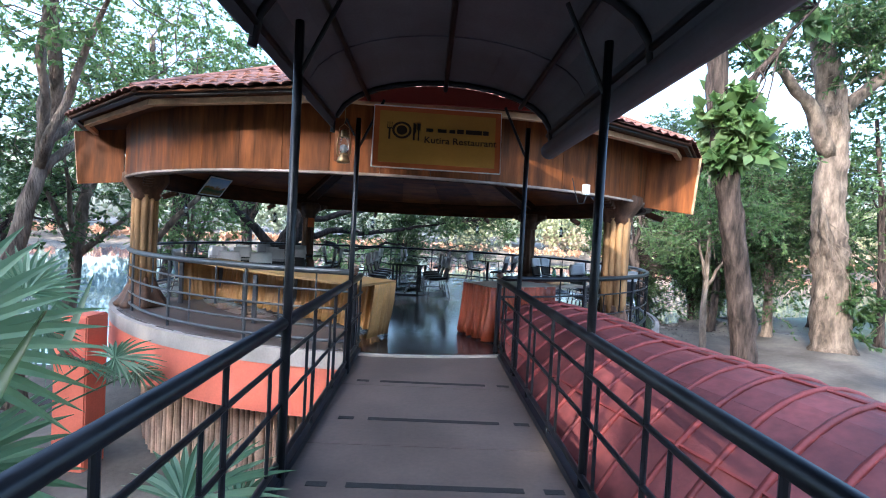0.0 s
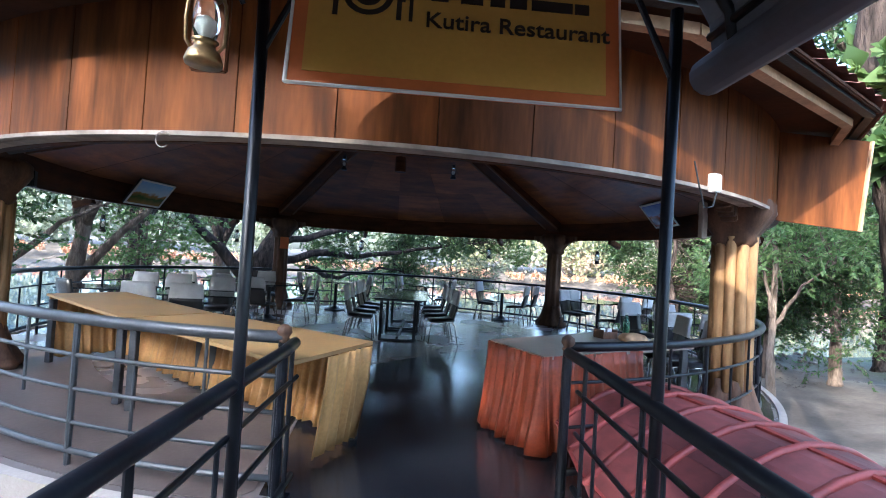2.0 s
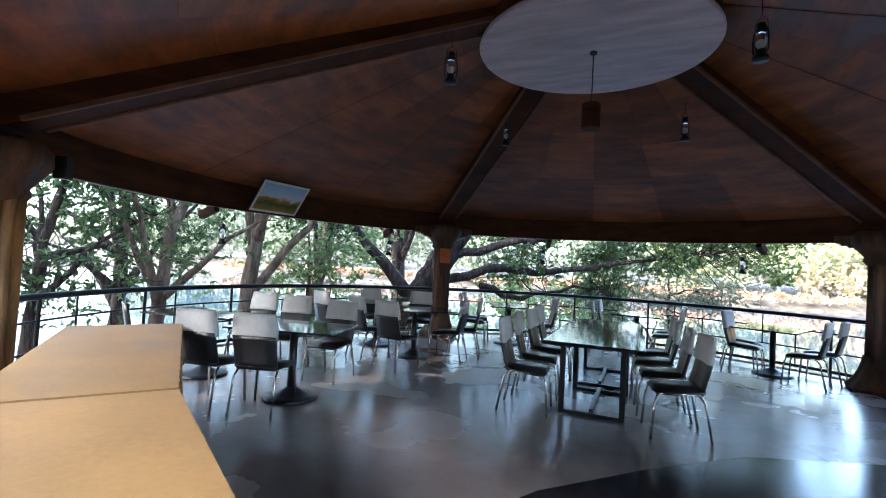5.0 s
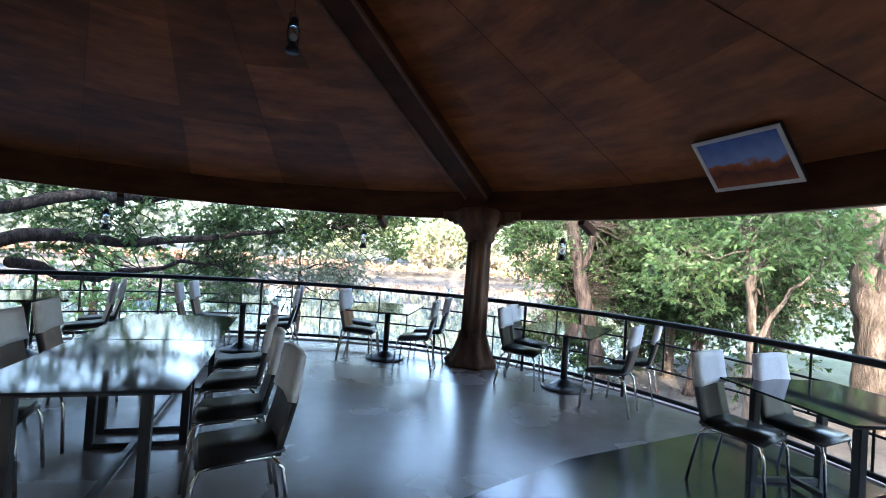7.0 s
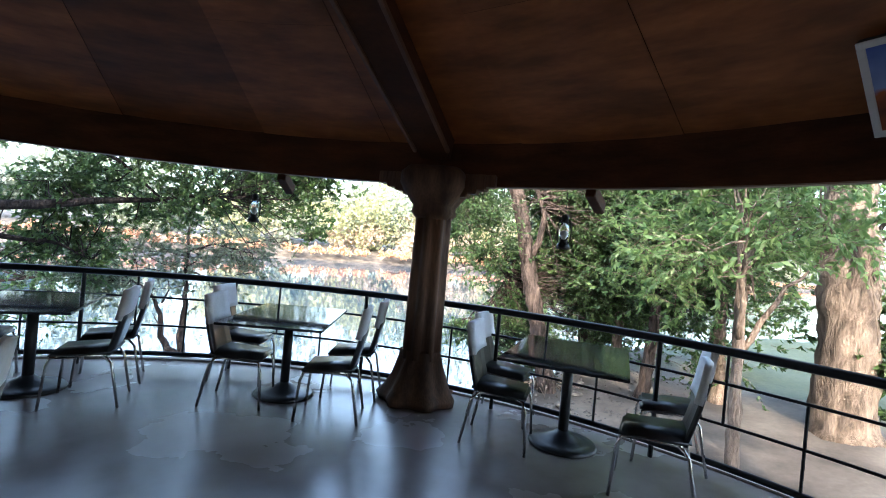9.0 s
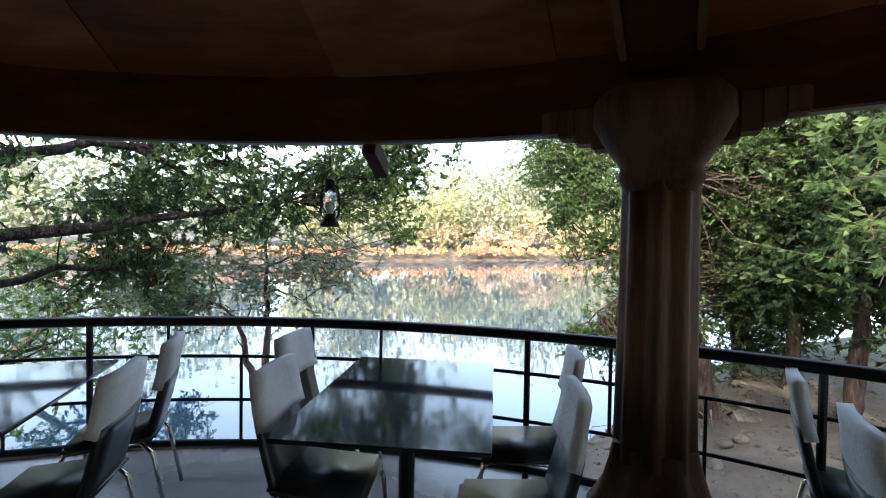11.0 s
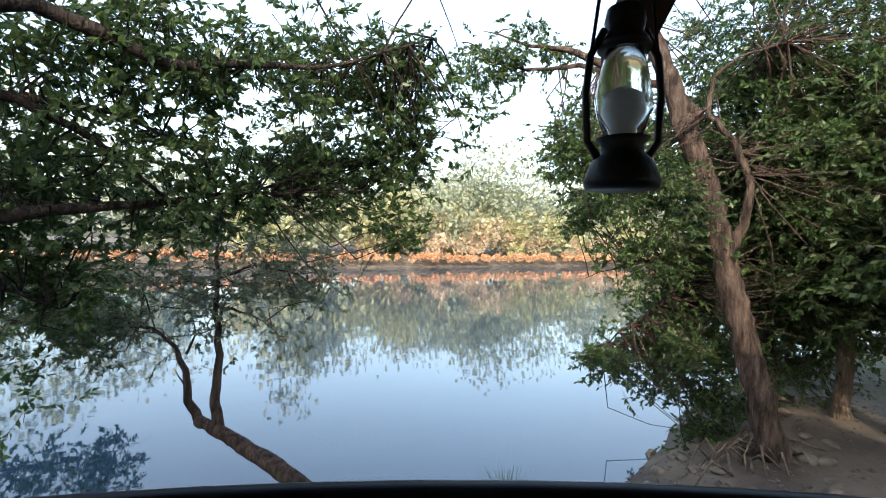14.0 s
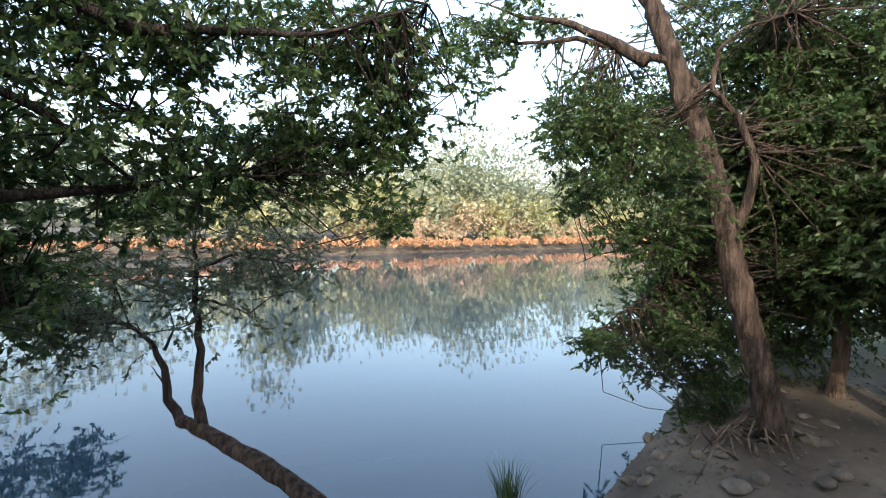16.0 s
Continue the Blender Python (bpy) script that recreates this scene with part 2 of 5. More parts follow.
def water_material():
    m = bpy.data.materials.new("river_water")
    m.use_nodes = True
    n, l = m.node_tree.nodes, m.node_tree.links
    b = n["Principled BSDF"]
    b.inputs["Base Color"].default_value = (0.026, 0.052, 0.08, 1)
    b.inputs["Roughness"].default_value, b.inputs["IOR"].default_value = 0.03, 1.45
    b.inputs["Specular IOR Level"].default_value = 0.9
    tc = n.new("ShaderNodeTexCoord")
    mp = n.new("ShaderNodeMapping")
    mp.inputs["Scale"].default_value = (0.25, 0.9, 1)
    mp.inputs["Rotation"].default_value = (0, 0, radians(30))
    wave = n.new("ShaderNodeTexNoise")
    wave.inputs["Scale"].default_value, wave.inputs["Detail"].default_value = 1.2, 5
    bp = n.new("ShaderNodeBump")
    bp.inputs["Strength"].default_value, bp.inputs["Distance"].default_value = 0.12, 0.03
    l.new(tc.outputs["Object"], mp.inputs[0])
    l.new(mp.outputs[0], wave.inputs["Vector"])
    l.new(wave.outputs["Fac"], bp.inputs["Height"])
    l.new(bp.outputs[0], b.inputs["Normal"])
    return m


M_GROUND = ground_material()
M_WATER = water_material()


def picture_material(name, sky_top, sky_low, land, land_dark):
    m = bpy.data.materials.new(name)
    m.use_nodes = True
    n, l = m.node_tree.nodes, m.node_tree.links
    b = n["Principled BSDF"]
    b.inputs["Roughness"].default_value = 0.2
    tc = n.new("ShaderNodeTexCoord")
    sep = n.new("ShaderNodeSeparateXYZ")
    l.new(tc.outputs["Object"], sep.inputs[0])
    ns = n.new("ShaderNodeTexNoise")
    ns.inputs["Scale"].default_value, ns.inputs["Detail"].default_value = 6, 6
    l.new(tc.outputs["Object"], ns.inputs["Vector"])
    mad = n.new("ShaderNodeMath")
    mad.operation = "MULTIPLY_ADD"
    mad.inputs[1].default_value = 0.22
    l.new(ns.outputs["Fac"], mad.inputs[0])
    l.new(sep.outputs["Y"], mad.inputs[2])
    mr = n.new("ShaderNodeMapRange")
    mr.inputs["From Min"].default_value, mr.inputs["From Max"].default_value = -0.18, 0.42
    l.new(mad.outputs[0], mr.inputs["Value"])
    cr = n.new("ShaderNodeValToRGB")
    e = cr.color_ramp.elements
    e[0].position, e[0].color = 0.0, (*land, 1)
    e[1].position, e[1].color = 1.0, (*sky_top, 1)
    for p, c in ((0.3, land_dark), (0.44, land), (0.5, sky_low)):
        k = e.new(p)
        k.color = (*c, 1)
    l.new(mr.outputs[0], cr.inputs["Fac"])
    l.new(cr.outputs[0], b.inputs["Base Color"])
    return m


M_PIC_RED = picture_material("picture_of_red_ruins", (0.03, 0.08, 0.42), (0.35, 0.45, 0.75), (0.45, 0.14, 0.05), (0.16, 0.06, 0.04))
M_PIC_GREEN = picture_material("picture_of_green_hills", (0.20, 0.42, 0.75), (0.6, 0.7, 0.8), (0.42, 0.22, 0.06), (0.06, 0.12, 0.03))


# ---- building helpers ----
def link_mesh(name, bm, mat, smooth=False):
    me = bpy.data.meshes.new(name)
    bm.to_mesh(me)
    bm.free()
    me.materials.append(mat)
    if smooth:
        me.polygons.foreach_set("use_smooth", [True] * len(me.polygons))
    return new(name, me)


def part(name, bm, mat, parent, label="", smooth=False):
    ob = link_mesh(name, bm, mat, smooth)
    ob.parent = parent
    if label:
        tagged(ob, label)
    return ob


def thing(name, label, category, m=None, group="", kind=""):
    ob = new(name)
    ob.empty_display_size = 0.1
    if m is not None:
        ob.matrix_world = m
    return tagged(ob, label, category, group, kind)


def box(bm, lo, hi, bevel=0.0, m=None):
    c = [(a + b) / 2 for a, b in zip(lo, hi)]
    s = [b - a for a, b in zip(lo, hi)]
    mat = Matrix.Translation(c) @ Matrix.Diagonal((*s, 1))
    if m is not None:
        mat = m @ mat
    r = bmesh.ops.create_cube(bm, size=1.0, matrix=mat)
    if bevel:
        edges = list({e for v in r["verts"] for e in v.link_edges})
        bmesh.ops.bevel(bm, geom=edges, offset=bevel, segments=2, affect="EDGES")
    return bm


def boxes(*args):
    bm = bmesh.new()
    for a in args:
        box(bm, *a)
    return bm


def tube(bm, pts, radii, seg=8, cap=True):
    """A round tube along points, with a radius or one for each point."""
    pts = [Vector(p) for p in pts]
    if not hasattr(radii, "__len__"):
        radii = [radii] * len(pts)
    rings, side = [], None
    for i, p in enumerate(pts):
        d = (pts[min(i + 1, len(pts) - 1)] - pts[max(i - 1, 0)])
        d = d.normalized() if d.length > 1e-9 else Vector((0, 0, 1))
        if side is None:
            side = d.orthogonal().normalized()
        side = (side - d * side.dot(d))
        side = side.normalized() if side.length > 1e-6 else d.orthogonal().normalized()
        up = d.cross(side)
        rings.append([bm.verts.new(p + (side * math.cos(a) + up * math.sin(a)) * radii[i]) for a in [2 * math.pi * k / seg for k in range(seg)]])
    for r0, r1 in zip(rings, rings[1:]):
        for k in range(seg):
            bm.faces.new((r0[k], r0[(k + 1) % seg], r1[(k + 1) % seg], r1[k]))
    if cap:
        bm.faces.new(rings[0][::-1])
        bm.faces.new(rings[-1])
    return bm


def tubes(*runs, seg=8):
    bm = bmesh.new()
    for pts, r in runs:
        tube(bm, pts, r, seg)
    return bm


def lathe(profile, seg=20, at=(0, 0, 0), lobes=0, depth=0.0, bm=None):
    """A turned body from (radius, height) pairs; lobes flute it."""
    bm = bm or bmesh.new()
    rings = []
    for r, z in profile:
        ring = []
        for k in range(seg):
            a = 2 * math.pi * k / seg
            q = r * (1 + (depth * math.cos(lobes * a) if lobes else 0))
            ring.append(bm.verts.new((at[0] + q * math.cos(a), at[1] + q * math.sin(a), at[2] + z)))
        rings.append(ring)
    for r0, r1 in zip(rings, rings[1:]):
        for k in range(seg):
            bm.faces.new((r0[k], r0[(k + 1) % seg], r1[(k + 1) % seg], r1[k]))
    bm.faces.new(rings[0][::-1])
    bm.faces.new(rings[-1])
    return bm


def sheet(rows, thick=0.0):
    """A surface over rows of points, with thickness along its normals."""
    bm = bmesh.new()
    vs = [[bm.verts.new(p) for p in r] for r in rows]
    for a, b in zip(vs, vs[1:]):
        for k in range(len(a) - 1):
            bm.faces.new((a[k], a[k + 1], b[k + 1], b[k]))
    if thick:
        bm.normal_update()
        bmesh.ops.solidify(bm, geom=bm.faces[:], thickness=thick)
    return bm


def polar(r, deg, z=0.0):
    a = radians(deg)
    return Vector((CX + r * math.cos(a), CY + r * math.sin(a), z))


def arc_band(r0, r1, z0, z1, a0, a1, step=4.0):
    """A curved bar of rectangular section between two angles."""
    n = max(2, int(abs(a1 - a0) / step) + 1)
    bm = bmesh.new()
    rings = []
    for i in range(n + 1):
        a = a0 + (a1 - a0) * i / n
        rings.append([bm.verts.new(polar(r, a, z)) for r, z in ((r0, z0), (r1, z0), (r1, z1), (r0, z1))])
    for p, q in zip(rings, rings[1:]):
        for k in range(4):
            bm.faces.new((p[k], p[(k + 1) % 4], q[(k + 1) % 4], q[k]))
    bm.faces.new(rings[0])
    bm.faces.new(rings[-1][::-1])
    bmesh.ops.recalc_face_normals(bm, faces=bm.faces[:])
    return bm


# ---- plan of the round pavilion ----
CX, CY = -0.62, 11.25
R_COL, R_RAIL, R_SLAB, R_RING = 5.2, 5.4, 5.6, 5.4
Z_RING, Z_DISC, R_DISC = 2.2, 3.82, 1.2
COLUMNS = (43.0, 129.0, 215.5, 315.0)
RAIL_TOP = 0.96
GATE_L, GATE_R = 267.4, 287.0     # where the bridge meets the rail
WATER = -3.0

# ---- ground, river, far bank ----
def shore(x):
    """Northing of the near waterline."""
    if x < -12:
        return 14.0 + 0.25 * (-12 - x) * 0.3
    if x < 4:
        return 14.0 + (x + 12) * 0.2125
    if x < 6.6:
        return 17.4 + (x - 4) * 1.69
    return 21.8 + min(x - 6.6, 12.0) * 0.37


def far_shore(x):
    return 104.0 + 0.12 * (x - 40)


def ground_height(x, y):
    s = shore(x) - y
    wob = noise.noise(Vector((x * 0.3, y * 0.3, 0))) * 0.25 + noise.noise(Vector((x * 1.1, y * 1.1, 5))) * 0.1
    if y < (shore(x) + far_shore(x)) / 2:
        t = min(1.0, max(0.0, (s + 2.5) / 5.5))
        top = -2.25 + (0.55 * min(1, max(0, (x - 7) / 6)))
        return -4.2 + (top + 4.2) * (t * t * (3 - 2 * t)) + wob
    s = y - far_shore(x)
    t = min(1.0, max(0.0, (s + 6) / 16))
    return -4.6 + 4.0 * (t * t * (3 - 2 * t)) + wob + max(0, min(3, s * 0.02))


def spread(lo, hi, near_lo, near_hi, fine, growth=1.22):
    v = list(np.arange(near_lo, near_hi + 1e-6, fine))
    for sign in (-1, 1):
        step, p = fine, near_lo if sign < 0 else near_hi
        while lo < p < hi or p in (near_lo, near_hi):
            step *= growth
            p += sign * step
            v.append(p)
            if not lo < p < hi:
                break
    return sorted(v)


gx, gy = spread(-1500, 1500, -14, 30, 0.7), sorted(set(spread(-600, 100, -8, 26, 0.7)) | set(np.arange(100, 150, 2.5)) | {170.0, 220.0, 320.0, 600.0, 1200.0, 2500.0})
gy = [v for i, v in enumerate(gy) if i == 0 or v - gy[i - 1] > 0.05]
bm = sheet([[(x, y, ground_height(x, y)) for x in gx] for y in gy])
tagged(link_mesh("ground", bm, M_GROUND, True), "brown soil bank with worn earth and patches of grass", "ground", kind="structure")
bm = bmesh.new()
bmesh.ops.create_grid(bm, x_segments=2, y_segments=2, size=1500, matrix=Matrix.Translation((0, 900, WATER)))
tagged(link_mesh("water", bm, M_WATER), "calm blue grey river water with soft reflections", "river", kind="structure")

# ---- pavilion: slab, floor, base ----
pav_floor = tagged(link_mesh("floor", lathe([(R_SLAB - 0.02, -0.16), (R_SLAB - 0.02, 0.0)], 96, (CX, CY, 0)), M_FLOOR), "grey brown polished concrete floor of the pavilion", "floor", kind="structure")
bm = bmesh.new()
edge = [(-1.2, 8.4), (-1.1, 8.65), (-0.68, 9.4), (0.05, 10.2), (0.8, 10.87), (1.62, 11.2), (2.7, 11.6), (4.35, 11.9)]
edge += [tuple(polar(R_SLAB - 0.06, a)[:2]) for a in np.linspace(6, -88, 32)] + [(-0.95, 5.85)]
lo = [bm.verts.new((x, y, 0.004)) for x, y in edge]
bm.faces.new(lo)
bmesh.ops.recalc_face_normals(bm, faces=bm.faces[:])
bmesh.ops.solidify(bm, geom=bm.faces[:], thickness=0.003)
tagged(link_mesh("floor_black", bm, M_BLACK), "glossy black granite floor inlay at the entrance", "floor", kind="structure")
bm = bmesh.new()
edge = [(-1.0, 5.9), (-1.24, 8.0)] + [tuple(polar(4.2, a)[:2]) for a in np.linspace(240, 206, 12)] + [tuple(polar(R_SLAB - 0.1, a)[:2]) for a in np.linspace(204, 265, 30)]
bm.faces.new([bm.verts.new((x, y, 0.004)) for x, y in edge])
bmesh.ops.recalc_face_normals(bm, faces=bm.faces[:])
bmesh.ops.solidify(bm, geom=bm.faces[:], thickness=0.003)
tagged(link_mesh("floor_brown", bm, M_DECK), "brown worn floor strip behind the serving tables", "floor", kind="structure")
tagged(link_mesh("trim_slab", arc_band(R_SLAB - 0.015, R_SLAB + 0.06, -0.18, 0.02, 0, 360, 3), M_CEMENT), "worn cement edge of the round slab", "trim", kind="structure")
tagged(link_mesh("wall_base", arc_band(R_SLAB - 0.12, R_SLAB + 0.05, -0.78, -0.18, 0, 360, 3), M_CORAL), "coral red painted round wall under the floor", "wall", kind="structure")
tagged(link_mesh("wall_core", arc_band(R_SLAB - 0.75, R_SLAB - 0.6, -4.4, -0.16, 0, 360, 5), M_CEMENT), "rough cement wall under the slab", "wall", kind="structure")
base_wall = tagged(new("wall_logs"), "split log cladding under the coral wall", "wall", kind="structure")
for i in range(70):
    a = 205 + i * 0.95 + random.uniform(-0.2, 0.2)
    bm = bmesh.new()
    r = random.uniform(0.032, 0.05)
    p = [polar(R_SLAB - 0.5 + random.uniform(-0.01, 0.02), a + random.uniform(-0.25, 0.25), z) for z in (-4.2, -3.1, -2.2, -1.4, -0.74)]
    tube(bm, p, [r * random.uniform(0.85, 1.15) for _ in p], 6)
    part("log", bm, M_LOGS, base_wall, smooth=True)
pier = thing("wall_pier", "dark coral red painted pier beside the round wall", "wall", kind="structure")
part("shaft", boxes(((-5.25, 6.85, -4.2), (-4.78, 7.3, 0.05), 0.02)), M_CORAL, pier)
part("ledge", tubes(([(-5.27, 6.83, -0.62), (-5.0, 6.82, -0.42), (-4.76, 6.83, -0.62)], 0.03)), M_REDDARK, pier)

# ---- ring, ceiling, beams, disc ----
tagged(link_mesh("trim_ring", arc_band(R_RING - 0.1, R_RING + 0.0, Z_RING - 0.035, Z_RING + 0.0, 0, 360, 3), M_EDGE), "weathered pale board along the roof's inner edge", "trim", kind="structure")
tagged(link_mesh("trim_ring_beam", arc_band(R_RING - 0.16, R_RING - 0.1, Z_RING - 0.04, Z_RING + 0.42, 0, 360, 3), M_BEAM), "dark wooden ring beam", "trim", kind="structure")
ceiling = tagged(new("ceiling"), "conical ceiling of varnished brown plywood panels", "ceiling", kind="structure")


def cone_z(r):
    return Z_RING + 0.36 + (Z_DISC + 0.2 - Z_RING - 0.36) * (R_RING - 0.12 - r) / (R_RING - 0.12 - R_DISC)


PANELS, r_in, r_out = 24, R_DISC - 0.2, R_RING - 0.1
bm = bmesh.new()
for i in range(PANELS):
    a0, a1 = 360 * i / PANELS + 4 + 0.015, 360 * (i + 1) / PANELS + 4 - 0.015
    drop = 0.006 * (i % 2)
    cuts = [r_in, 2.3 + 0.4 * (i % 3), 3.6 + 0.2 * (i % 2), r_out]
    for c0, c1 in zip(cuts, cuts[1:]):
        q = [bm.verts.new(polar(r, a, cone_z(r) - drop)) for r, a in ((c0 + 0.001, a0), (c1 - 0.001, a0), (c1 - 0.001, (a0 + a1) / 2), (c1 - 0.001, a1), (c0 + 0.001, a1), (c0 + 0.001, (a0 + a1) / 2))]
        bm.faces.new((q[0], q[1], q[2], q[5]))
        bm.faces.new((q[5], q[2], q[3], q[4]))
bmesh.ops.recalc_face_normals(bm, faces=bm.faces[:])
M_CEILING = material("varnished_ceiling_ply", (0.24, 0.083, 0.025), 0.48, scale=1.5, spread=0.36, bump=0.06, fine=8, stretch=(1.0, 1.0, 9), per_island=0.26, spec=0.25)
ob = part("panel", bm, M_CEILING, ceiling)
tagged(link_mesh("ceiling_deck", sheet([[polar(r, a, cone_z(r) + 0.06) for a in range(0, 361, 5)] for r in (0.02, r_in, 3.0, r_out + 0.05)]), M_BEAM), "dark roof boarding above the ceiling panels", "ceiling", kind="structure")
disc = thing("ceiling_disc", "pale limewashed plywood disc in the middle of the ceiling", "ceiling panel", pose(CX, CY, Z_DISC))
part("board", lathe([(R_DISC, 0.0), (R_DISC + 0.01, 0.02), (R_DISC, 0.05)], 64), M_DISC, disc)
part("rim", lathe([(R_DISC - 0.04, 0.05), (R_DISC - 0.02, 0.3)], 48), M_BEAM, disc)

for a in COLUMNS:
    beam = thing("roof_beam", "deep dark wooden roof beam with pale lower mouldings", "beam", group="roof beams")
    p, q = polar(R_COL - 0.05, a, Z_RING + 0.42), polar(R_DISC - 0.02, a, Z_DISC + 0.33)
    d = (q - p).normalized()
    side = Vector((-d.y, d.x, 0)).normalized()
    up = side.cross(d) * -1 if side.cross(d).z < 0 else side.cross(d)
    m = Matrix((side, d, up)).transposed().to_4x4()
    m.translation = p
    ln = (q - p).length
    part("body", box(bmesh.new(), (-0.15, -0.05, -0.24), (0.15, ln, 0.02), 0.008, m), M_BEAM, beam)
    for s in (-1, 1):
        part("moulding", box(bmesh.new(), (s * 0.165 - 0.018, 0.1, -0.26), (s * 0.165 + 0.018, ln - 0.02, -0.215), 0.006, m), M_MOULD, beam, "pale worn moulding")

# ---- columns ----
for a in COLUMNS:
    c = polar(R_COL, a)
    col = thing("column", "column of bundled tan poles with a dark capital" if a > 200 else "dark carved wooden column with flared base and capital", "column", pose(*c), group="columns")
    shaft = [(0.185, 0.42), (0.178, 0.9), (0.172, 1.4), (0.17, 1.86)]
    if a > 200:
        part("shaft", lathe([(r * 0.72, z) for r, z in shaft], 24), M_COLUMN, col, smooth=True)
        for k in range(10):
            b = 2 * math.pi * k / 10 + 0.2
            wob = [(0.155 * math.cos(b + 0.03 * math.sin(z * 3 + k)), 0.155 * math.sin(b + 0.03 * math.sin(z * 3 + k)), z) for z in (0.38, 0.8, 1.2, 1.6, 1.9)]
            part("pole", tubes((wob, 0.048 + 0.004 * (k % 3)), seg=10), M_POLE, col, "tan weathered pole", True)
    else:
        part("shaft", lathe(shaft, 48, lobes=8, depth=0.10), M_COLUMN, col, smooth=True)
    bm = lathe([(0.36, 0.0), (0.37, 0.06), (0.31, 0.14), (0.25, 0.26), (0.205, 0.42), (0.19, 0.5)], 40, lobes=7, depth=0.09)
    for v in bm.verts:
        v.co += Vector((noise.noise(v.co * 6), noise.noise(v.co * 6 + Vector((7, 0, 0))), 0)) * 0.03
    part("foot", bm, M_COLUMN, col, smooth=True)
    part("capital", lathe([(0.175, 1.80), (0.22, 1.86), (0.205, 1.92), (0.30, 2.05), (0.345, 2.13), (0.34, 2.24), (0.28, 2.3)], 40, lobes=4, depth=0.10), M_COLUMN, col, smooth=True)
    for s in (-1, 1):
        b = bmesh.new()
        m = Matrix.Rotation(radians(a + 90), 4, "Z")
        for k in range(5):
            box(b, (s * (0.2 + 0.09 * k) - 0.05, -0.07, 2.0 + 0.035 * k), (s * (0.2 + 0.09 * k) + 0.05, 0.07, 2.26), 0.01, m)
        part("bracket", b, M_COLUMN, col)
    if a == 129.0:
        n = -Vector(polar(1, a) - polar(0, a))
        part("notice", box(bmesh.new(), (-0.11, 0.185, 1.52), (0.11, 0.2, 1.82), 0.004, Matrix.Rotation(math.atan2(-n.x, n.y), 4, "Z")), M_ORANGE, col, "orange paper notice")

# ---- outside of the roof: wooden wall above the ring, eave, tiles ----
front_wall = tagged(new("wall_fascia"), "orange brown boarded wall above the entrance ring", "wall", kind="structure")
a, W = 206.0, 6.4
while a < 333:
    part("board", arc_band(R_RING + 0.062 + random.uniform(0, 0.004), R_RING + 0.095, Z_RING - 0.02, 3.06, a + 0.04, a + W - 0.04, 1.3), M_PLY, front_wall)
    a += W
tagged(link_mesh("wall_drum", arc_band(R_RING - 0.02, R_RING + 0.06, Z_RING + 0.0, 3.06, 0, 360, 4), M_BEAM), "dark timber drum behind the boards", "wall", kind="structure")
tagged(link_mesh("trim_fascia", arc_band(R_RING + 0.06, R_RING + 0.11, Z_RING - 0.05, Z_RING - 0.022, 206, 334, 3), M_EDGE), "thin pale strip under the boarded wall", "trim", kind="structure")
EAVE = [2 + 24 * i for i in range(15)]
R_EAVE, Z_EAVE = 6.25, 2.96
roof = tagged(new("roof"), "faceted clay tile roof with dark eaves", "roof", kind="structure")


def roof_point(f0, f1, s, r_frac):
    """A point of the roof: s along the eave between two corners, r_frac up the slope."""
    e = polar(R_EAVE, f0, Z_EAVE).lerp(polar(R_EAVE, f1, Z_EAVE), s)
    return e.lerp(Vector((CX, CY, 5.75)), r_frac)


for i, f0 in enumerate(EAVE):
    f1 = f0 + 24
    part("soffit", sheet([[polar(R_RING + 0.05, f0, 3.02), polar(R_RING + 0.05, f0 + 12, 3.02), polar(R_RING + 0.05, f1, 3.02)], [roof_point(f0, f1, s, 0.0) for s in (0, 0.5, 1)]], 0.02), M_BEAM, roof)
    part("deck", sheet([[roof_point(f0, f1, s, r) + Vector((0, 0, 0.02)) for s in (0, 1)] for r in (0.0, 0.98)], 0.03), M_BEAM, roof)
    p, q = roof_point(f0, f1, 0.0, 0.012), roof_point(f0, f1, 1.0, 0.012)
    part("eave_board", tubes(([p - Vector((0, 0, 0.03)), q - Vector((0, 0, 0.03))], 0.045), seg=4), M_IRON, roof)
    p, q = polar(R_EAVE - 0.22, f0, Z_EAVE - 0.06), polar(R_EAVE - 0.22, f1, Z_EAVE - 0.06)
    part("batten", tubes(([p, q], 0.05), seg=4), M_BATTEN, roof)
    part("hip", tubes(([roof_point(f0, f1, 0, r) + Vector((0, 0, 0.05)) for r in (0, 0.5, 0.97)], 0.06), seg=8), M_TILE, roof)

# the roof pieces that hang beside the columns at the entrance
for a, s in ((212.5, -1), (318.0, 1)):
    wing = thing("roof_wing_panel", "orange brown plywood wing panel hanging beside the column", "roof panel")
    p0, p1 = polar(R_RING + 0.1, a), polar(6.15, a + s * 3)
    part("panel", sheet([[(p0.x, p0.y, 2.1), (p1.x, p1.y, 2.02)], [(p0.x, p0.y, 3.0), (p1.x + (p1.x - p0.x) * 0.1, p1.y + (p1.y - p0.y) * 0.1, 2.9)]], 0.02), M_PLY, wing)
    part("edge", tubes(([(p1.x, p1.y, 2.02), (p1.x + (p1.x - p0.x) * 0.1, p1.y + (p1.y - p0.y) * 0.1, 2.9)], 0.02), seg=6), M_BATTEN, wing)

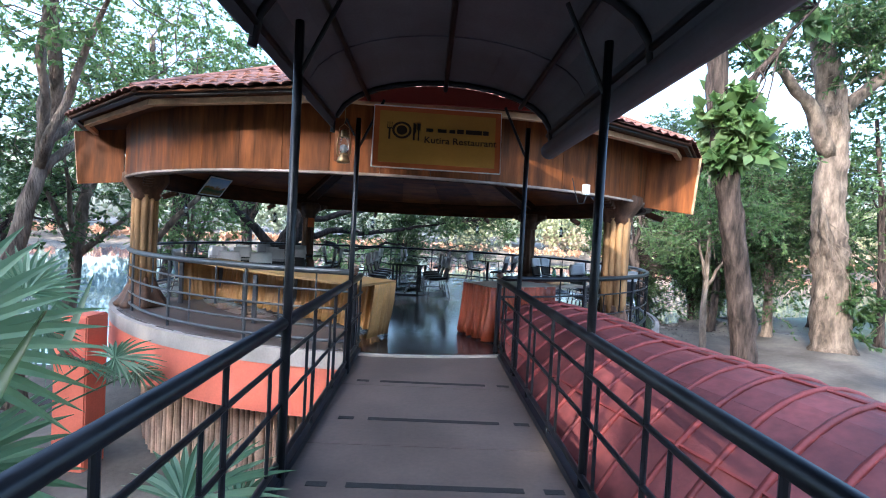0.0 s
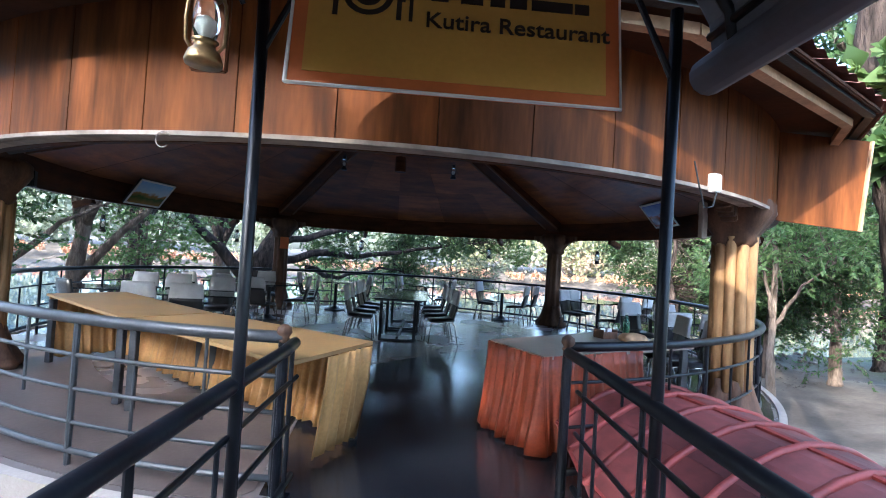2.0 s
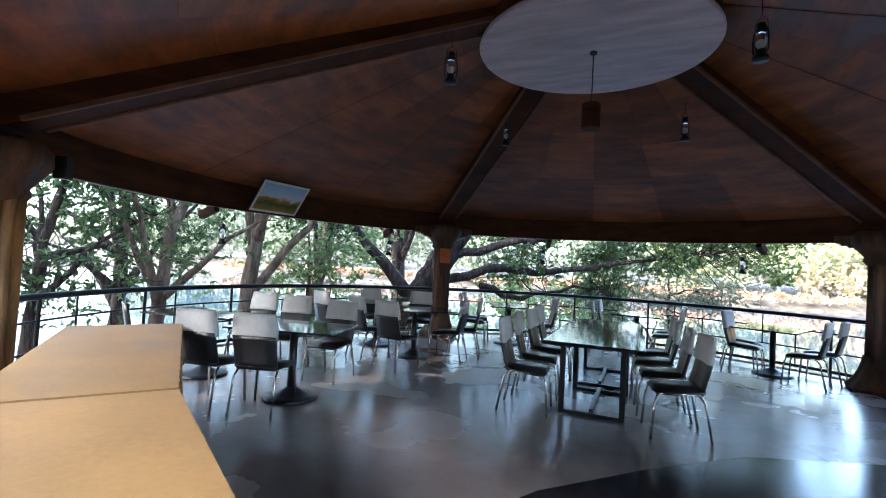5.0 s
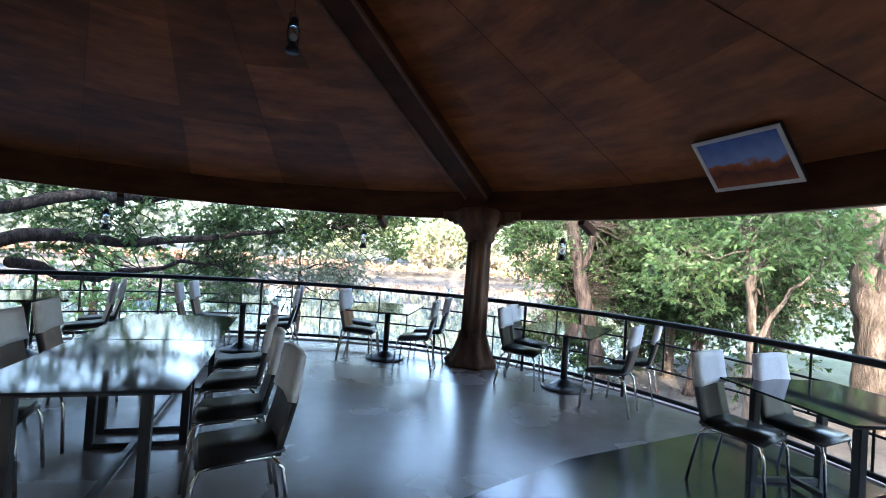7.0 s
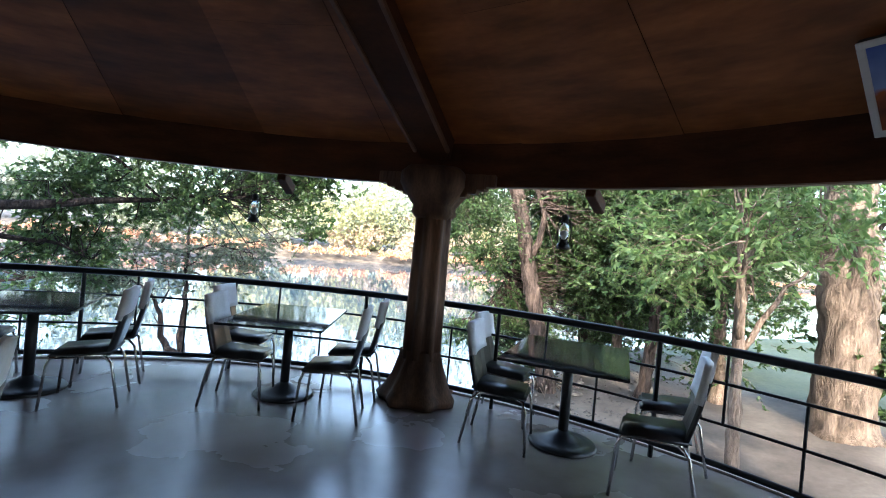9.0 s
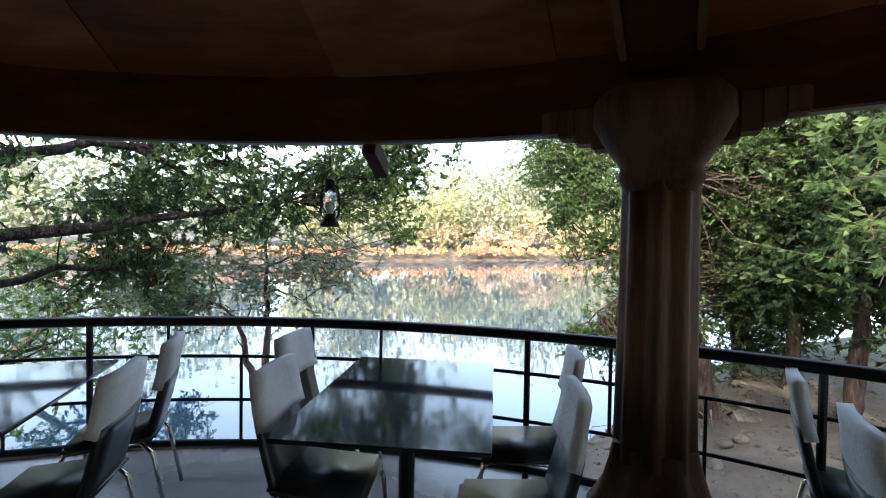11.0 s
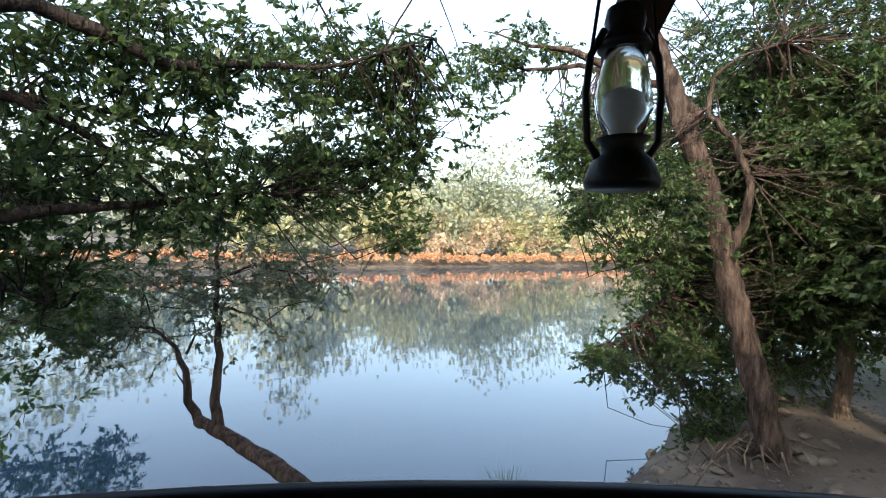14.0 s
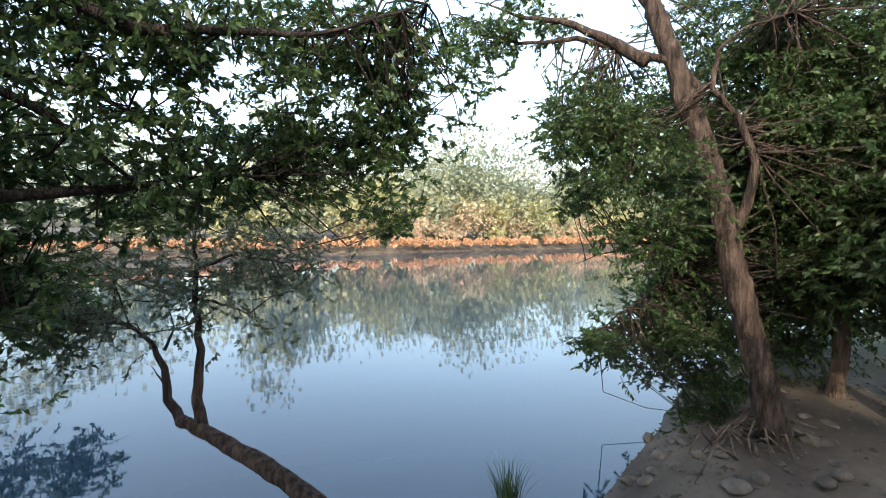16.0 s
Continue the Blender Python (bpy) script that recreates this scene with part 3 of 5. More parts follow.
# rafter tails under the ring
for a in (27.0, 62.0, 103.5, 141.0, 179.0, 343.5):
    m = Matrix.Translation(polar(0, 0)) @ Matrix.Rotation(radians(a), 4, "Z") @ Matrix.Translation((R_RING + 0.0, 0, Z_RING - 0.06)) @ Matrix.Rotation(radians(20), 4, "Y")
    tagged(link_mesh("rafter_tail", box(bmesh.new(), (-0.05, -0.045, -0.06), (0.3, 0.045, 0.06), 0.006, m), M_BEAM), "dark wooden rafter tail under the eave", "rafter", group="rafter tails")

# ---- round rail ----
rail = thing("railing", "black painted steel railing round the pavilion", "railing", kind="structure")


def rail_run(name, z, r, a0, a1, mat, label=""):
    n = int((a1 - a0) / 2.5)
    bm = bmesh.new()
    tube(bm, [polar(R_RAIL, a0 + (a1 - a0) * k / n, z) for k in range(n + 1)], r, 8)
    return part(name, bm, mat, rail, label, True)


A0, A1 = GATE_R - 360, GATE_L
rail_run("top_rail", RAIL_TOP, 0.034, A0, 213, M_METAL)
rail_run("top_rail", RAIL_TOP, 0.038, 213, A1, M_GREYRAIL, "grey weathered top rail")
for z, r in ((0.72, 0.012), (0.42, 0.012), (0.12, 0.026)):
    rail_run("bar", z, r, A0, 213, M_METAL)
for z, r in ((0.72, 0.015), (0.5, 0.015), (0.28, 0.015), (0.1, 0.022)):
    rail_run("bar", z, r, 213, A1, M_GREYRAIL)
k, a = 0, A0
while a <= A1 + 0.1:
    left = a > 213
    mat = M_GREYRAIL if left else M_METAL
    main = k % 3 == 0
    lo, hi = (0.0, RAIL_TOP) if main else ((0.12, 0.72) if k % 3 == 1 else (0.42, RAIL_TOP))
    part("post" if main else "baluster", tubes(([polar(R_RAIL, a, lo), polar(R_RAIL, a, hi)], 0.02 if main else 0.011)), mat, rail)
    k += 1
    a += (A1 - A0) / 66
for a in (GATE_L, GATE_R):
    p = polar(R_RAIL, a)
    post = thing("gate_post", "black steel gate post with a turned knob", "post", pose(p.x, p.y, 0), group="gate posts")
    part("shaft", tubes(([(0, 0, 0.004), (0, 0, 0.93)], 0.032), seg=12), M_METAL, post)
    part("knob", lathe([(0.03, 0.93), (0.04, 0.945), (0.028, 0.96), (0.047, 0.99), (0.042, 1.02), (0.015, 1.04)], 14), M_COLUMN, post, "brown turned wooden knob", True)

# ---- bridge ----
deck = tagged(new("bridge_deck"), "brown boarded bridge deck with black grip strips", "bridge", kind="structure")
for i in range(9):
    y1 = 5.84 - i * 1.28
    part("board", boxes(((-0.76, y1 - 1.275, -0.06), (1.02, y1, 0.0), 0.004)), M_DECK, deck)
tagged(link_mesh("bridge_beam", boxes(((-0.8, -6.2, -0.3), (-0.7, 5.7, -0.062)), ((0.95, -6.2, -0.3), (1.05, 5.7, -0.062))), M_METAL), "black steel beams under the bridge", "beam", kind="structure")
for y in (4.68, 3.74, 2.76, 1.8, 0.84, -0.12):
    for x0, x1 in ((-0.62, -0.5), (-0.39, 0.65), (0.77, 0.89)):
        part("grip_strip", boxes(((x0, y - 0.025, 0.0), (x1, y + 0.025, 0.004))), M_STRIP, deck, "black grip strip")
for s in (-1, 1):
    side = thing("bridge_railing", "glossy black steel pipe railing along the bridge", "railing", group="bridge railings")
    x = -0.78 if s < 0 else 0.97
    part("top_rail", tubes(([(x, -6, 0.93), (x, 5.6, 0.93), (x - 0.02, 5.86 if s < 0 else 6.04, 0.93)], 0.036), seg=12), M_METAL, side, smooth=True)
    for z in (0.72, 0.46):
        part("bar", tubes(([(x, -6, z), (x, 5.88, z)], 0.014)), M_METAL, side, smooth=True)
    part("bar", tubes(([(x, -6, 0.12), (x, 5.88, 0.12)], 0.02)), M_METAL, side, smooth=True)
    for k in range(16):
        y = 5.75 - k * 0.75
        part("post", tubes(([(x, y, -0.25), (x, y, 0.93)], 0.014)), M_METAL, side)
        part("baluster", tubes(([(x, y - 0.2, 0.12), (x, y - 0.2, 0.72)], 0.011)), M_METAL, side)
    part("kerb", boxes(((x - 0.03, -6.2, -0.1), (x + 0.03, 5.8, 0.05))), M_METAL, side)

canopy = tagged(new("bridge_canopy"), "dark curved sheet canopy on black steel posts", "canopy", kind="structure")
E_L, E_R, Z_E, Z_C = -1.02, 1.24, 2.5, 3.06


def vault(s):
    a = math.pi * (1 - s)
    return (E_L + E_R) / 2 + (E_R - E_L) / 2 * math.cos(a), Z_E + (Z_C - Z_E) * math.sin(a) ** 0.8


for i in range(9):
    y1 = 5.05 - i * 1.2
    part("sheet", sheet([[(vault(k / 16)[0], y, vault(k / 16)[1] + 0.012 * (i % 2)) for k in range(17)] for y in (y1 - 1.21, y1)], 0.01), M_CANOPY, canopy)
for y in (4.9, 2.74, 0.72, -1.28, -3.3):
    part("hoop", tubes(([(vault(k / 14)[0], y, vault(k / 14)[1] - 0.035) for k in range(15)], 0.028)), M_METAL, canopy, smooth=True)
    for x in (-0.76, 0.98):
        part("post", tubes(([(x, y, -0.3), (x, y, 2.62)], 0.026), seg=10), M_METAL, canopy, smooth=True)
        part("stay", tubes(([(x, y, 2.3), (x - 0.25 * (1 if x > 0 else -1), y, 2.82)], 0.014)), M_METAL, canopy)
for k in (1, 4, 8, 12, 15):
    x, z = vault(k / 16)
    part("purlin", tubes(([(x, -6, z - 0.06), (x, 5.05, z - 0.06)], 0.022)), M_METAL, canopy, smooth=True)
part("gutter", tubes(([(E_R + 0.03, -6, Z_E - 0.05), (E_R + 0.03, 5.15, Z_E - 0.05)], 0.09), seg=14), M_CANOPY, canopy, "grey pipe gutter", True)
bm = bmesh.new()
lo = [bm.verts.new((vault(k / 20)[0], 5.08, vault(k / 20)[1] - 0.02)) for k in range(21)]
lo = lo[4:17]
bm.faces.new(lo)
bm.normal_update()
bmesh.ops.solidify(bm, geom=bm.faces[:], thickness=0.03)
part("gable", bm, M_REDDARK, canopy, "dark red end board")

# ---- sign ----
sign = thing("restaurant_sign", "yellow and orange restaurant sign board under the canopy", "sign", pose(0.05, 4.74, 2.42, 82, 0, 2) @ Matrix.Diagonal((0.96, 0.87, 1, 1)))
part("board", boxes(((-0.66, -0.36, -0.02), (0.66, 0.36, 0.0), 0.004)), M_SIGNEDGE, sign, "orange border")
part("face", boxes(((-0.60, -0.30, 0.0), (0.60, 0.30, 0.004))), M_SIGN, sign, "yellow sign face")
part("frame", tubes(([(-0.66, -0.36, 0.004), (0.66, -0.36, 0.004), (0.66, 0.36, 0.004), (-0.66, 0.36, 0.004), (-0.66, -0.36, 0.004)], 0.008), seg=6), M_WHITE, sign)


def words(text, size, x, y, z, parent, mat, bold=0.0):
    cu = bpy.data.curves.new("words", "FONT")
    cu.body, cu.size, cu.extrude, cu.offset = text, size, 0.002, bold
    tmp = new("tmp", cu)
    me = bpy.data.meshes.new_from_object(tmp.evaluated_get(bpy.context.evaluated_depsgraph_get()))
    bpy.data.objects.remove(tmp)
    bpy.data.curves.remove(cu)
    me.materials.clear()
    me.materials.append(mat)
    ob = new("lettering", me)
    ob.parent = parent
    ob.matrix_local = pose(x, y, z)
    return ob


words("Kutira Restaurant", 0.105, -0.14, -0.05, 0.007, sign, M_INK, 0.001)
for i, w in enumerate((0.1, 0.12, 0.09)):
    x = -0.12 + i * 0.12
    part("letter_bar", boxes(((x, 0.08, 0.004), (x + w - 0.03, 0.12, 0.008))), M_INK, sign)
for i, w in enumerate((0.07, 0.09, 0.08, 0.06)):
    x = 0.2 + i * 0.09
    part("letter_bar", boxes(((x, 0.08, 0.004), (x + w, 0.13, 0.008))), M_INK, sign)
bm = bmesh.new()
for r0, r1 in ((0.0, 0.055), (0.075, 0.10)):
    ring = [[bm.verts.new((-0.37 + r * math.cos(t), 0.08 + r * math.sin(t), 0.008)) for t in [2 * math.pi * k / 28 for k in range(28)]] for r in (max(r0, 0.001), r1)]
    for k in range(28):
        bm.faces.new((ring[0][k], ring[0][(k + 1) % 28], ring[1][(k + 1) % 28], ring[1][k]))
part("plate_mark", bm, M_INK, sign)
part("fork_mark", boxes(((-0.505, -0.03, 0.004), (-0.485, 0.1, 0.008)), ((-0.52, 0.1, 0.004), (-0.512, 0.17, 0.008)), ((-0.499, 0.1, 0.004), (-0.491, 0.17, 0.008)), ((-0.478, 0.1, 0.004), (-0.47, 0.17, 0.008)), ((-0.52, 0.09, 0.004), (-0.47, 0.105, 0.008))), M_INK, sign)
part("knife_mark", boxes(((-0.255, -0.03, 0.004), (-0.235, 0.17, 0.008)), ((-0.235, 0.06, 0.004), (-0.222, 0.16, 0.008))), M_INK, sign)
part("spoon_mark", boxes(((-0.205, -0.03, 0.004), (-0.19, 0.1, 0.008)), ((-0.215, 0.09, 0.004), (-0.18, 0.17, 0.008), 0.0)), M_INK, sign)

# ---- red arched roof beside the bridge ----
RA, RB = Vector((1.75, 6.6, 0)), Vector((4.7, -2.3, 0))
RD = (RB - RA).normalized()
RN = Vector((-RD.y, RD.x, 0))
if RN.x < 0:
    RN = -RN


def red_point(u, v, lift=0.0):
    p = RA + RD * u + RN * v
    if p.x < 1.0:
        p = p + RN * (1.0 - p.x) / RN.x
        v = (p - RA).dot(RN)
    z = 0.6 - 0.42 * v * v - 0.03 * u + 0.02 * math.sin(u * 2.2)
    return Vector((p.x, p.y, z + lift))


red = tagged(new("stair_roof"), "faded red arched sheet roof with raised battens", "roof", kind="structure")
LEN = (RB - RA).length
NU = 32
for i in range(NU):
    u0, u1 = LEN * i / NU, LEN * (i + 1) / NU
    for v0, v1 in ((-1.7, -0.55), (-0.55, 0.55), (0.55, 1.7)):
        part("sheet_panel", sheet([[red_point(u, v0 + (v1 - v0) * k / 5, 0.004 * ((i + int(v0 * 2)) % 2)) for k in range(6)] for u in (u0, u1 - 0.004)], 0.012), M_REDROOF, red, smooth=False)
    bm = bmesh.new()
    tube(bm, [red_point(u0, -1.7 + 3.4 * k / 16, 0.022) for k in range(17)], 0.024, 4)
    part("batten", bm, M_REDRIB, red, "bright red raised batten", True)
for v in (-1.0, 0.0, 1.0):
    part("purlin", tubes(([red_point(LEN * k / 20, v, 0.015) for k in range(21)], 0.016), seg=5), M_REDRIB, red)

# ---- furniture ----
def chair(m, covered=True):
    c = thing("dining_chair", "black vinyl dining chair with a pale cloth cover over its backrest" if covered else "black vinyl dining chair with a bare black backrest", "chair", group="dining chairs")
    bm = bmesh.new()
    box(bm, (-0.21, -0.21, 0.42), (0.21, 0.22, 0.475), 0.02)
    for v in bm.verts:
        if v.co.y > 0.12:
            v.co.z -= (v.co.y - 0.12) * 0.35
    part("seat", bm, M_VINYL, c, smooth=True)

    def back(z0, z1, half, thick):
        n, front = 6, []
        for i in range(n + 1):
            z = z0 + (z1 - z0) * i / n
            h = z - 0.44
            y = -0.19 - 0.30 * h + 0.16 * h * h
            w = half * (1 - 0.10 * max(0, (z - 0.7) / 0.25) ** 2)
            front.append([(-w, y + 0.004, z), (-w * 0.5, y - 0.008, z), (0, y - 0.012, z), (w * 0.5, y - 0.008, z), (w, y + 0.004, z)])
        b = sheet(front, thick)
        return b
    part("backrest", back(0.44, 0.93 if not covered else 0.74, 0.205, 0.03), M_VINYL, c, smooth=True)
    if covered:
        b = back(0.70, 0.945, 0.217, 0.05)
        for v in b.verts:
            v.co += Vector((noise.noise(v.co * 9), 0.6 * noise.noise(v.co * 11), 0.5 * noise.noise(v.co * 8))) * 0.01
            v.co.y += 0.01
        part("cover", b, M_COVER, c, "pale grey cloth cover", True)
    for sx in (-1, 1):
        part("leg", tubes(([(sx * 0.19, 0.12, 0.425), (sx * 0.195, 0.2, 0.40), (sx * 0.2, 0.225, 0.33), (sx * 0.215, 0.25, 0.0)], 0.0115)), M_CHROME, c, "chrome tube leg", True)
        part("leg", tubes(([(sx * 0.19, -0.14, 0.425), (sx * 0.2, -0.2, 0.36), (sx * 0.21, -0.27, 0.0)], 0.0115)), M_CHROME, c, "chrome tube leg", True)
        part("side_tube", tubes(([(sx * 0.19, -0.16, 0.42), (sx * 0.19, 0.14, 0.42)], 0.0115)), M_CHROME, c, "chrome side tube", True)
    c.matrix_world = m
    return c


proto = chair(pose(3.1, 9.0, 0.0, 0, 0, 82))
bare = None


def put_chair(x, y, face, covered=True):
    """face: degrees of the direction in which the sitter looks, from +x."""
    global bare
    m = pose(x, y, 0.0, 0, 0, face - 90)
    if covered:
        return copy_thing(proto, m)
    if bare is None:
        bare = chair(m, False)
        return bare
    return copy_thing(bare, m)


def pedestal_table(x, y, turn, long=1.15, wide=0.8):
    t = thing("pedestal_table", "square black glass topped table on a round pedestal foot", "table", group="pedestal tables")
    part("tabletop", box(bmesh.new(), (-long / 2, -wide / 2, 0.735), (long / 2, wide / 2, 0.755), 0.005), M_TOPDARK, t, "glossy black glass top")
    part("frame", boxes(((-long * 0.34, -0.03, 0.70), (long * 0.34, 0.03, 0.735)), ((-0.03, -wide * 0.36, 0.701), (0.03, wide * 0.36, 0.734))), M_TABLEMETAL, t)
    part("pole", tubes(([(0, 0, 0.06), (0, 0, 0.71)], 0.042), seg=14), M_TABLEMETAL, t, smooth=True)
    part("foot", lathe([(0.275, 0.0), (0.28, 0.012), (0.262, 0.03), (0.2, 0.034), (0.14, 0.055), (0.075, 0.095), (0.045, 0.12)], 32), M_TABLEMETAL, t, smooth=True)
    t.matrix_world = pose(x, y, 0.0, 0, 0, turn)
    return t


def sled_table(x, y, turn, long, wide, name_label):
    t = thing("long_table", name_label, "table", group="sled leg tables")
    part("tabletop", box(bmesh.new(), (-wide / 2, -long / 2, 0.738), (wide / 2, long / 2, 0.752), 0.004), M_TOPDARK, t, "glossy dark glass top")
    part("frame", boxes(((-wide / 2 + 0.08, -long / 2 + 0.08, 0.705), (wide / 2 - 0.08, -long / 2 + 0.12, 0.737)), ((-wide / 2 + 0.08, long / 2 - 0.12, 0.705), (wide / 2 - 0.08, long / 2 - 0.08, 0.737)),
                        ((-0.025, -long / 2 + 0.12, 0.705), (0.025, long / 2 - 0.12, 0.736))), M_TABLEMETAL, t)
    for sy in (-1, 1):
        yy = sy * (long / 2 - 0.14)
        for sx in (-1, 1):
            xx = sx * (wide / 2 - 0.2)
            part("leg", boxes(((xx - 0.027, yy - 0.027, 0.0), (xx + 0.027, yy + 0.027, 0.706), 0.004)), M_TABLEMETAL, t)
        part("sled_bar", boxes(((-wide / 2 + 0.2, yy - 0.02, 0.0), (wide / 2 - 0.2, yy + 0.02, 0.035), 0.003)), M_TABLEMETAL, t)
    part("stretcher", boxes(((-0.02, -long / 2 + 0.16, 0.036), (0.02, long / 2 - 0.16, 0.07))), M_TABLEMETAL, t)
    t.matrix_world = pose(x, y, 0.0, 0, 0, turn)
    return t


def toward(x, y, tx, ty):
    return math.degrees(math.atan2(ty - y, tx - x))


# long table in the middle, two tops end to end, with four chairs on either side
sled_table(-0.49, 11.84, -1, 1.37, 1.0, "long black sled leg table with a dark glass top")
sled_table(-0.49, 13.23, -1, 1.37, 1.0, "long black sled leg table with a dark glass top")
for x, y, f in ((-1.16, 11.2, 3), (-1.17, 11.88, 5), (-1.15, 12.55, -3), (-1.16, 13.25, 2), (0.27, 11.2, 190), (0.18, 11.82, 183), (0.13, 12.5, 178), (0.13, 13.22, 181)):
    put_chair(x, y, f)
# tables along the river rail
pedestal_table(3.9, 13.5, 40, 1.25, 0.92)
for x, y, f in ((3.4, 13.72, -46), (3.78, 14.18, -52), (3.93, 12.68, 126), (4.55, 13.02, 130)):
    put_chair(x, y, f)
pedestal_table(1.97, 15.22, 64, 1.3, 0.88)
for x, y, f in ((1.56, 15.12, -24), (1.66, 15.8, -28), (2.24, 14.6, 154), (2.6, 15.12, 152)):
    put_chair(x, y, f)
pedestal_table(-0.05, 15.8, 86)
for x, y, f in ((-0.6, 15.6, 2), (-0.5, 16.1, -3), (0.42, 15.38, 174), (0.5, 15.98, 180)):
    put_chair(x, y, f)
pedestal_table(-2.4, 15.3, 108)
for x, y, f in ((-3.0, 14.85, 20), (-3.1, 15.4, 18), (-1.75, 15.15, 200), (-1.8, 15.7, 198)):
    put_chair(x, y, f)
# table under the picture of the ruins
sled_table(4.1, 10.55, -12, 1.07, 0.98, "black sled leg table with a dark glass top beside the rail")
for x, y, f in ((3.68, 10.93, -74), (4.22, 10.85, -82), (3.55, 9.78, 96), (4.08, 9.72, 92)):
    put_chair(x, y, f)
# tables by the river on the far side of the serving tables
pedestal_table(-3.44, 10.2, 14)
pedestal_table(-4.92, 10.38, 10)
for x, y, f in ((-3.92, 9.6, 100), (-3.38, 9.74, 106), (-3.6, 11.08, -85), (-4.4, 11.2, -80), (-5.0, 11.2, -84)):
    put_chair(x, y, f)
put_chair(-4.72, 9.58, 60, False)
pedestal_table(-3.35, 12.96, 40)
pedestal_table(-4.36, 13.5, 20)
for x, y, f in ((-3.9, 12.5, 65), (-3.2, 12.1, 78), (-4.75, 12.75, 70), (-2.8, 13.05, 186), (-2.72, 13.55, 195), (-3.8, 14.1, -70), (-4.7, 14.0, -40)):
    put_chair(x, y, f)
# chairs behind the serving table by the bridge side
put_chair(3.15, 8.5, 165)


# ---- serving tables with gathered cloth ----
def gathered(points, top, bottom, amp, waves, flare=0.03):
    """A cloth hanging in folds along a line of points."""
    pts = [Vector(p) for p in points]
    total = sum((b - a).length for a, b in zip(pts, pts[1:]))
    n = int(total * 110)
    rows = []
    for j in range(7):
        f = j / 6
        z = top + (bottom - top) * f
        row = []
        for i in range(n + 1):
            d = total * i / n
            for a, b in zip(pts, pts[1:]):
                ln = (b - a).length
                if d <= ln + 1e-9:
                    break
                d -= ln
            t = (b - a).normalized()
            nrm = Vector((t.y, -t.x, 0))
            s = total * i / n
            ph = s * waves + 1.3 * math.sin(s * waves * 0.31) + 0.5 * math.sin(s * 5.3)
            wave = math.sin(ph + 0.5 * math.sin(3 * f + s * 4))
            off = amp * (0.4 + 0.75 * f) * (wave * (0.75 + 0.35 * math.sin(s * 9.1)) + 0.45 * math.sin(ph * 0.47 + 2 * f) + 0.2 * math.sin(ph * 2.1 + f)) + flare * f ** 1.5
            p = a + t * d + nrm * off
            row.append((p.x, p.y, z + (0.012 * math.sin(s * waves * 0.5) if j == 6 else 0)))
        rows.append(row)
    return sheet(rows, 0.004)


def serving_table(name_label, corners, top_mat, cloth_mat, cloth_label, skirts, hem=0.05):
    t = thing("serving_table", name_label, "table")
    bm = bmesh.new()
    bm.faces.new([bm.verts.new((x, y, 0.775)) for x, y in corners])
    bmesh.ops.recalc_face_normals(bm, faces=bm.faces[:])
    bmesh.ops.solidify(bm, geom=bm.faces[:], thickness=0.028)
    part("tabletop", bm, top_mat, t)
    c = sum((Vector((x, y, 0)) for x, y in corners), Vector()) / 4
    for x, y in corners:
        p = Vector((x, y, 0)).lerp(c, 0.1)
        part("leg", boxes(((p.x - 0.03, p.y - 0.03, 0.008), (p.x + 0.03, p.y + 0.03, 0.745), 0.004)), M_GREYRAIL, t, "grey steel leg")
    for pts in skirts:
        part("skirt", gathered([(x, y, 0) for x, y in pts], 0.772, hem, 0.024, 62, 0.09), cloth_mat, t, cloth_label, True)
    return t


serving_table("varnished plywood serving table with a gold satin skirt", [(-0.42, 6.75), (-0.84, 5.88), (-2.66, 7.18), (-2.18, 7.84)], M_YELLOWTOP, M_GOLD, "gold satin skirt",
              [[(-2.15, 7.82), (-0.46, 6.79), (-0.42, 6.72), (-0.66, 6.22)]])
serving_table("varnished plywood serving table beside the round railing", [(-2.21, 7.86), (-2.69, 7.2), (-4.5, 8.63), (-4.02, 9.32)], M_YELLOWTOP, M_GOLD, "gold satin skirt",
              [[(-4.5, 8.68), (-4.0, 9.3), (-2.19, 7.85)]])
serving_table("grey topped serving table with a rust red satin skirt", [(0.61, 7.32), (0.96, 6.66), (2.72, 7.62), (2.12, 8.4)], M_GREYTOP, M_RUST, "rust red satin skirt",
              [[(2.08, 8.37), (0.62, 7.35), (0.59, 7.3), (0.93, 6.64), (1.15, 6.76)], [(1.15, 6.76), (2.0, 7.22)]], 0.03)
b = thing("bottle", "clear green plastic water bottle on the serving table", "bottle", pose(2.2, 8.05, 0.777))
part("body", lathe([(0.034, 0.0), (0.036, 0.02), (0.036, 0.15), (0.03, 0.19), (0.014, 0.22), (0.014, 0.235)], 18), M_BOTTLE, b, smooth=True)
part("cap", lathe([(0.016, 0.236), (0.016, 0.255)], 12), M_WHITE, b)
tagged(link_mesh("folded_cloth", lathe([(0.12, 0.0), (0.14, 0.03), (0.1, 0.075), (0.03, 0.09)], 18, (2.12, 7.68, 0.777), 5, 0.15), M_BATTEN, True), "crumpled tan cloth on the serving table", "cloth")
c = thing("condiment_caddy", "brown wooden condiment caddy on the serving table", "caddy", pose(1.9, 7.86, 0.777, 0, 0, 25))
part("tray", boxes(((-0.1, -0.07, 0.0), (0.1, 0.07, 0.012)), ((-0.1, -0.07, 0.012), (-0.088, 0.07, 0.09)), ((0.088, -0.07, 0.012), (0.1, 0.07, 0.09)), ((-0.088, -0.07, 0.012), (0.088, -0.058, 0.07)), ((-0.088, 0.058, 0.012), (0.088, 0.07, 0.07))), M_COLUMN, c)
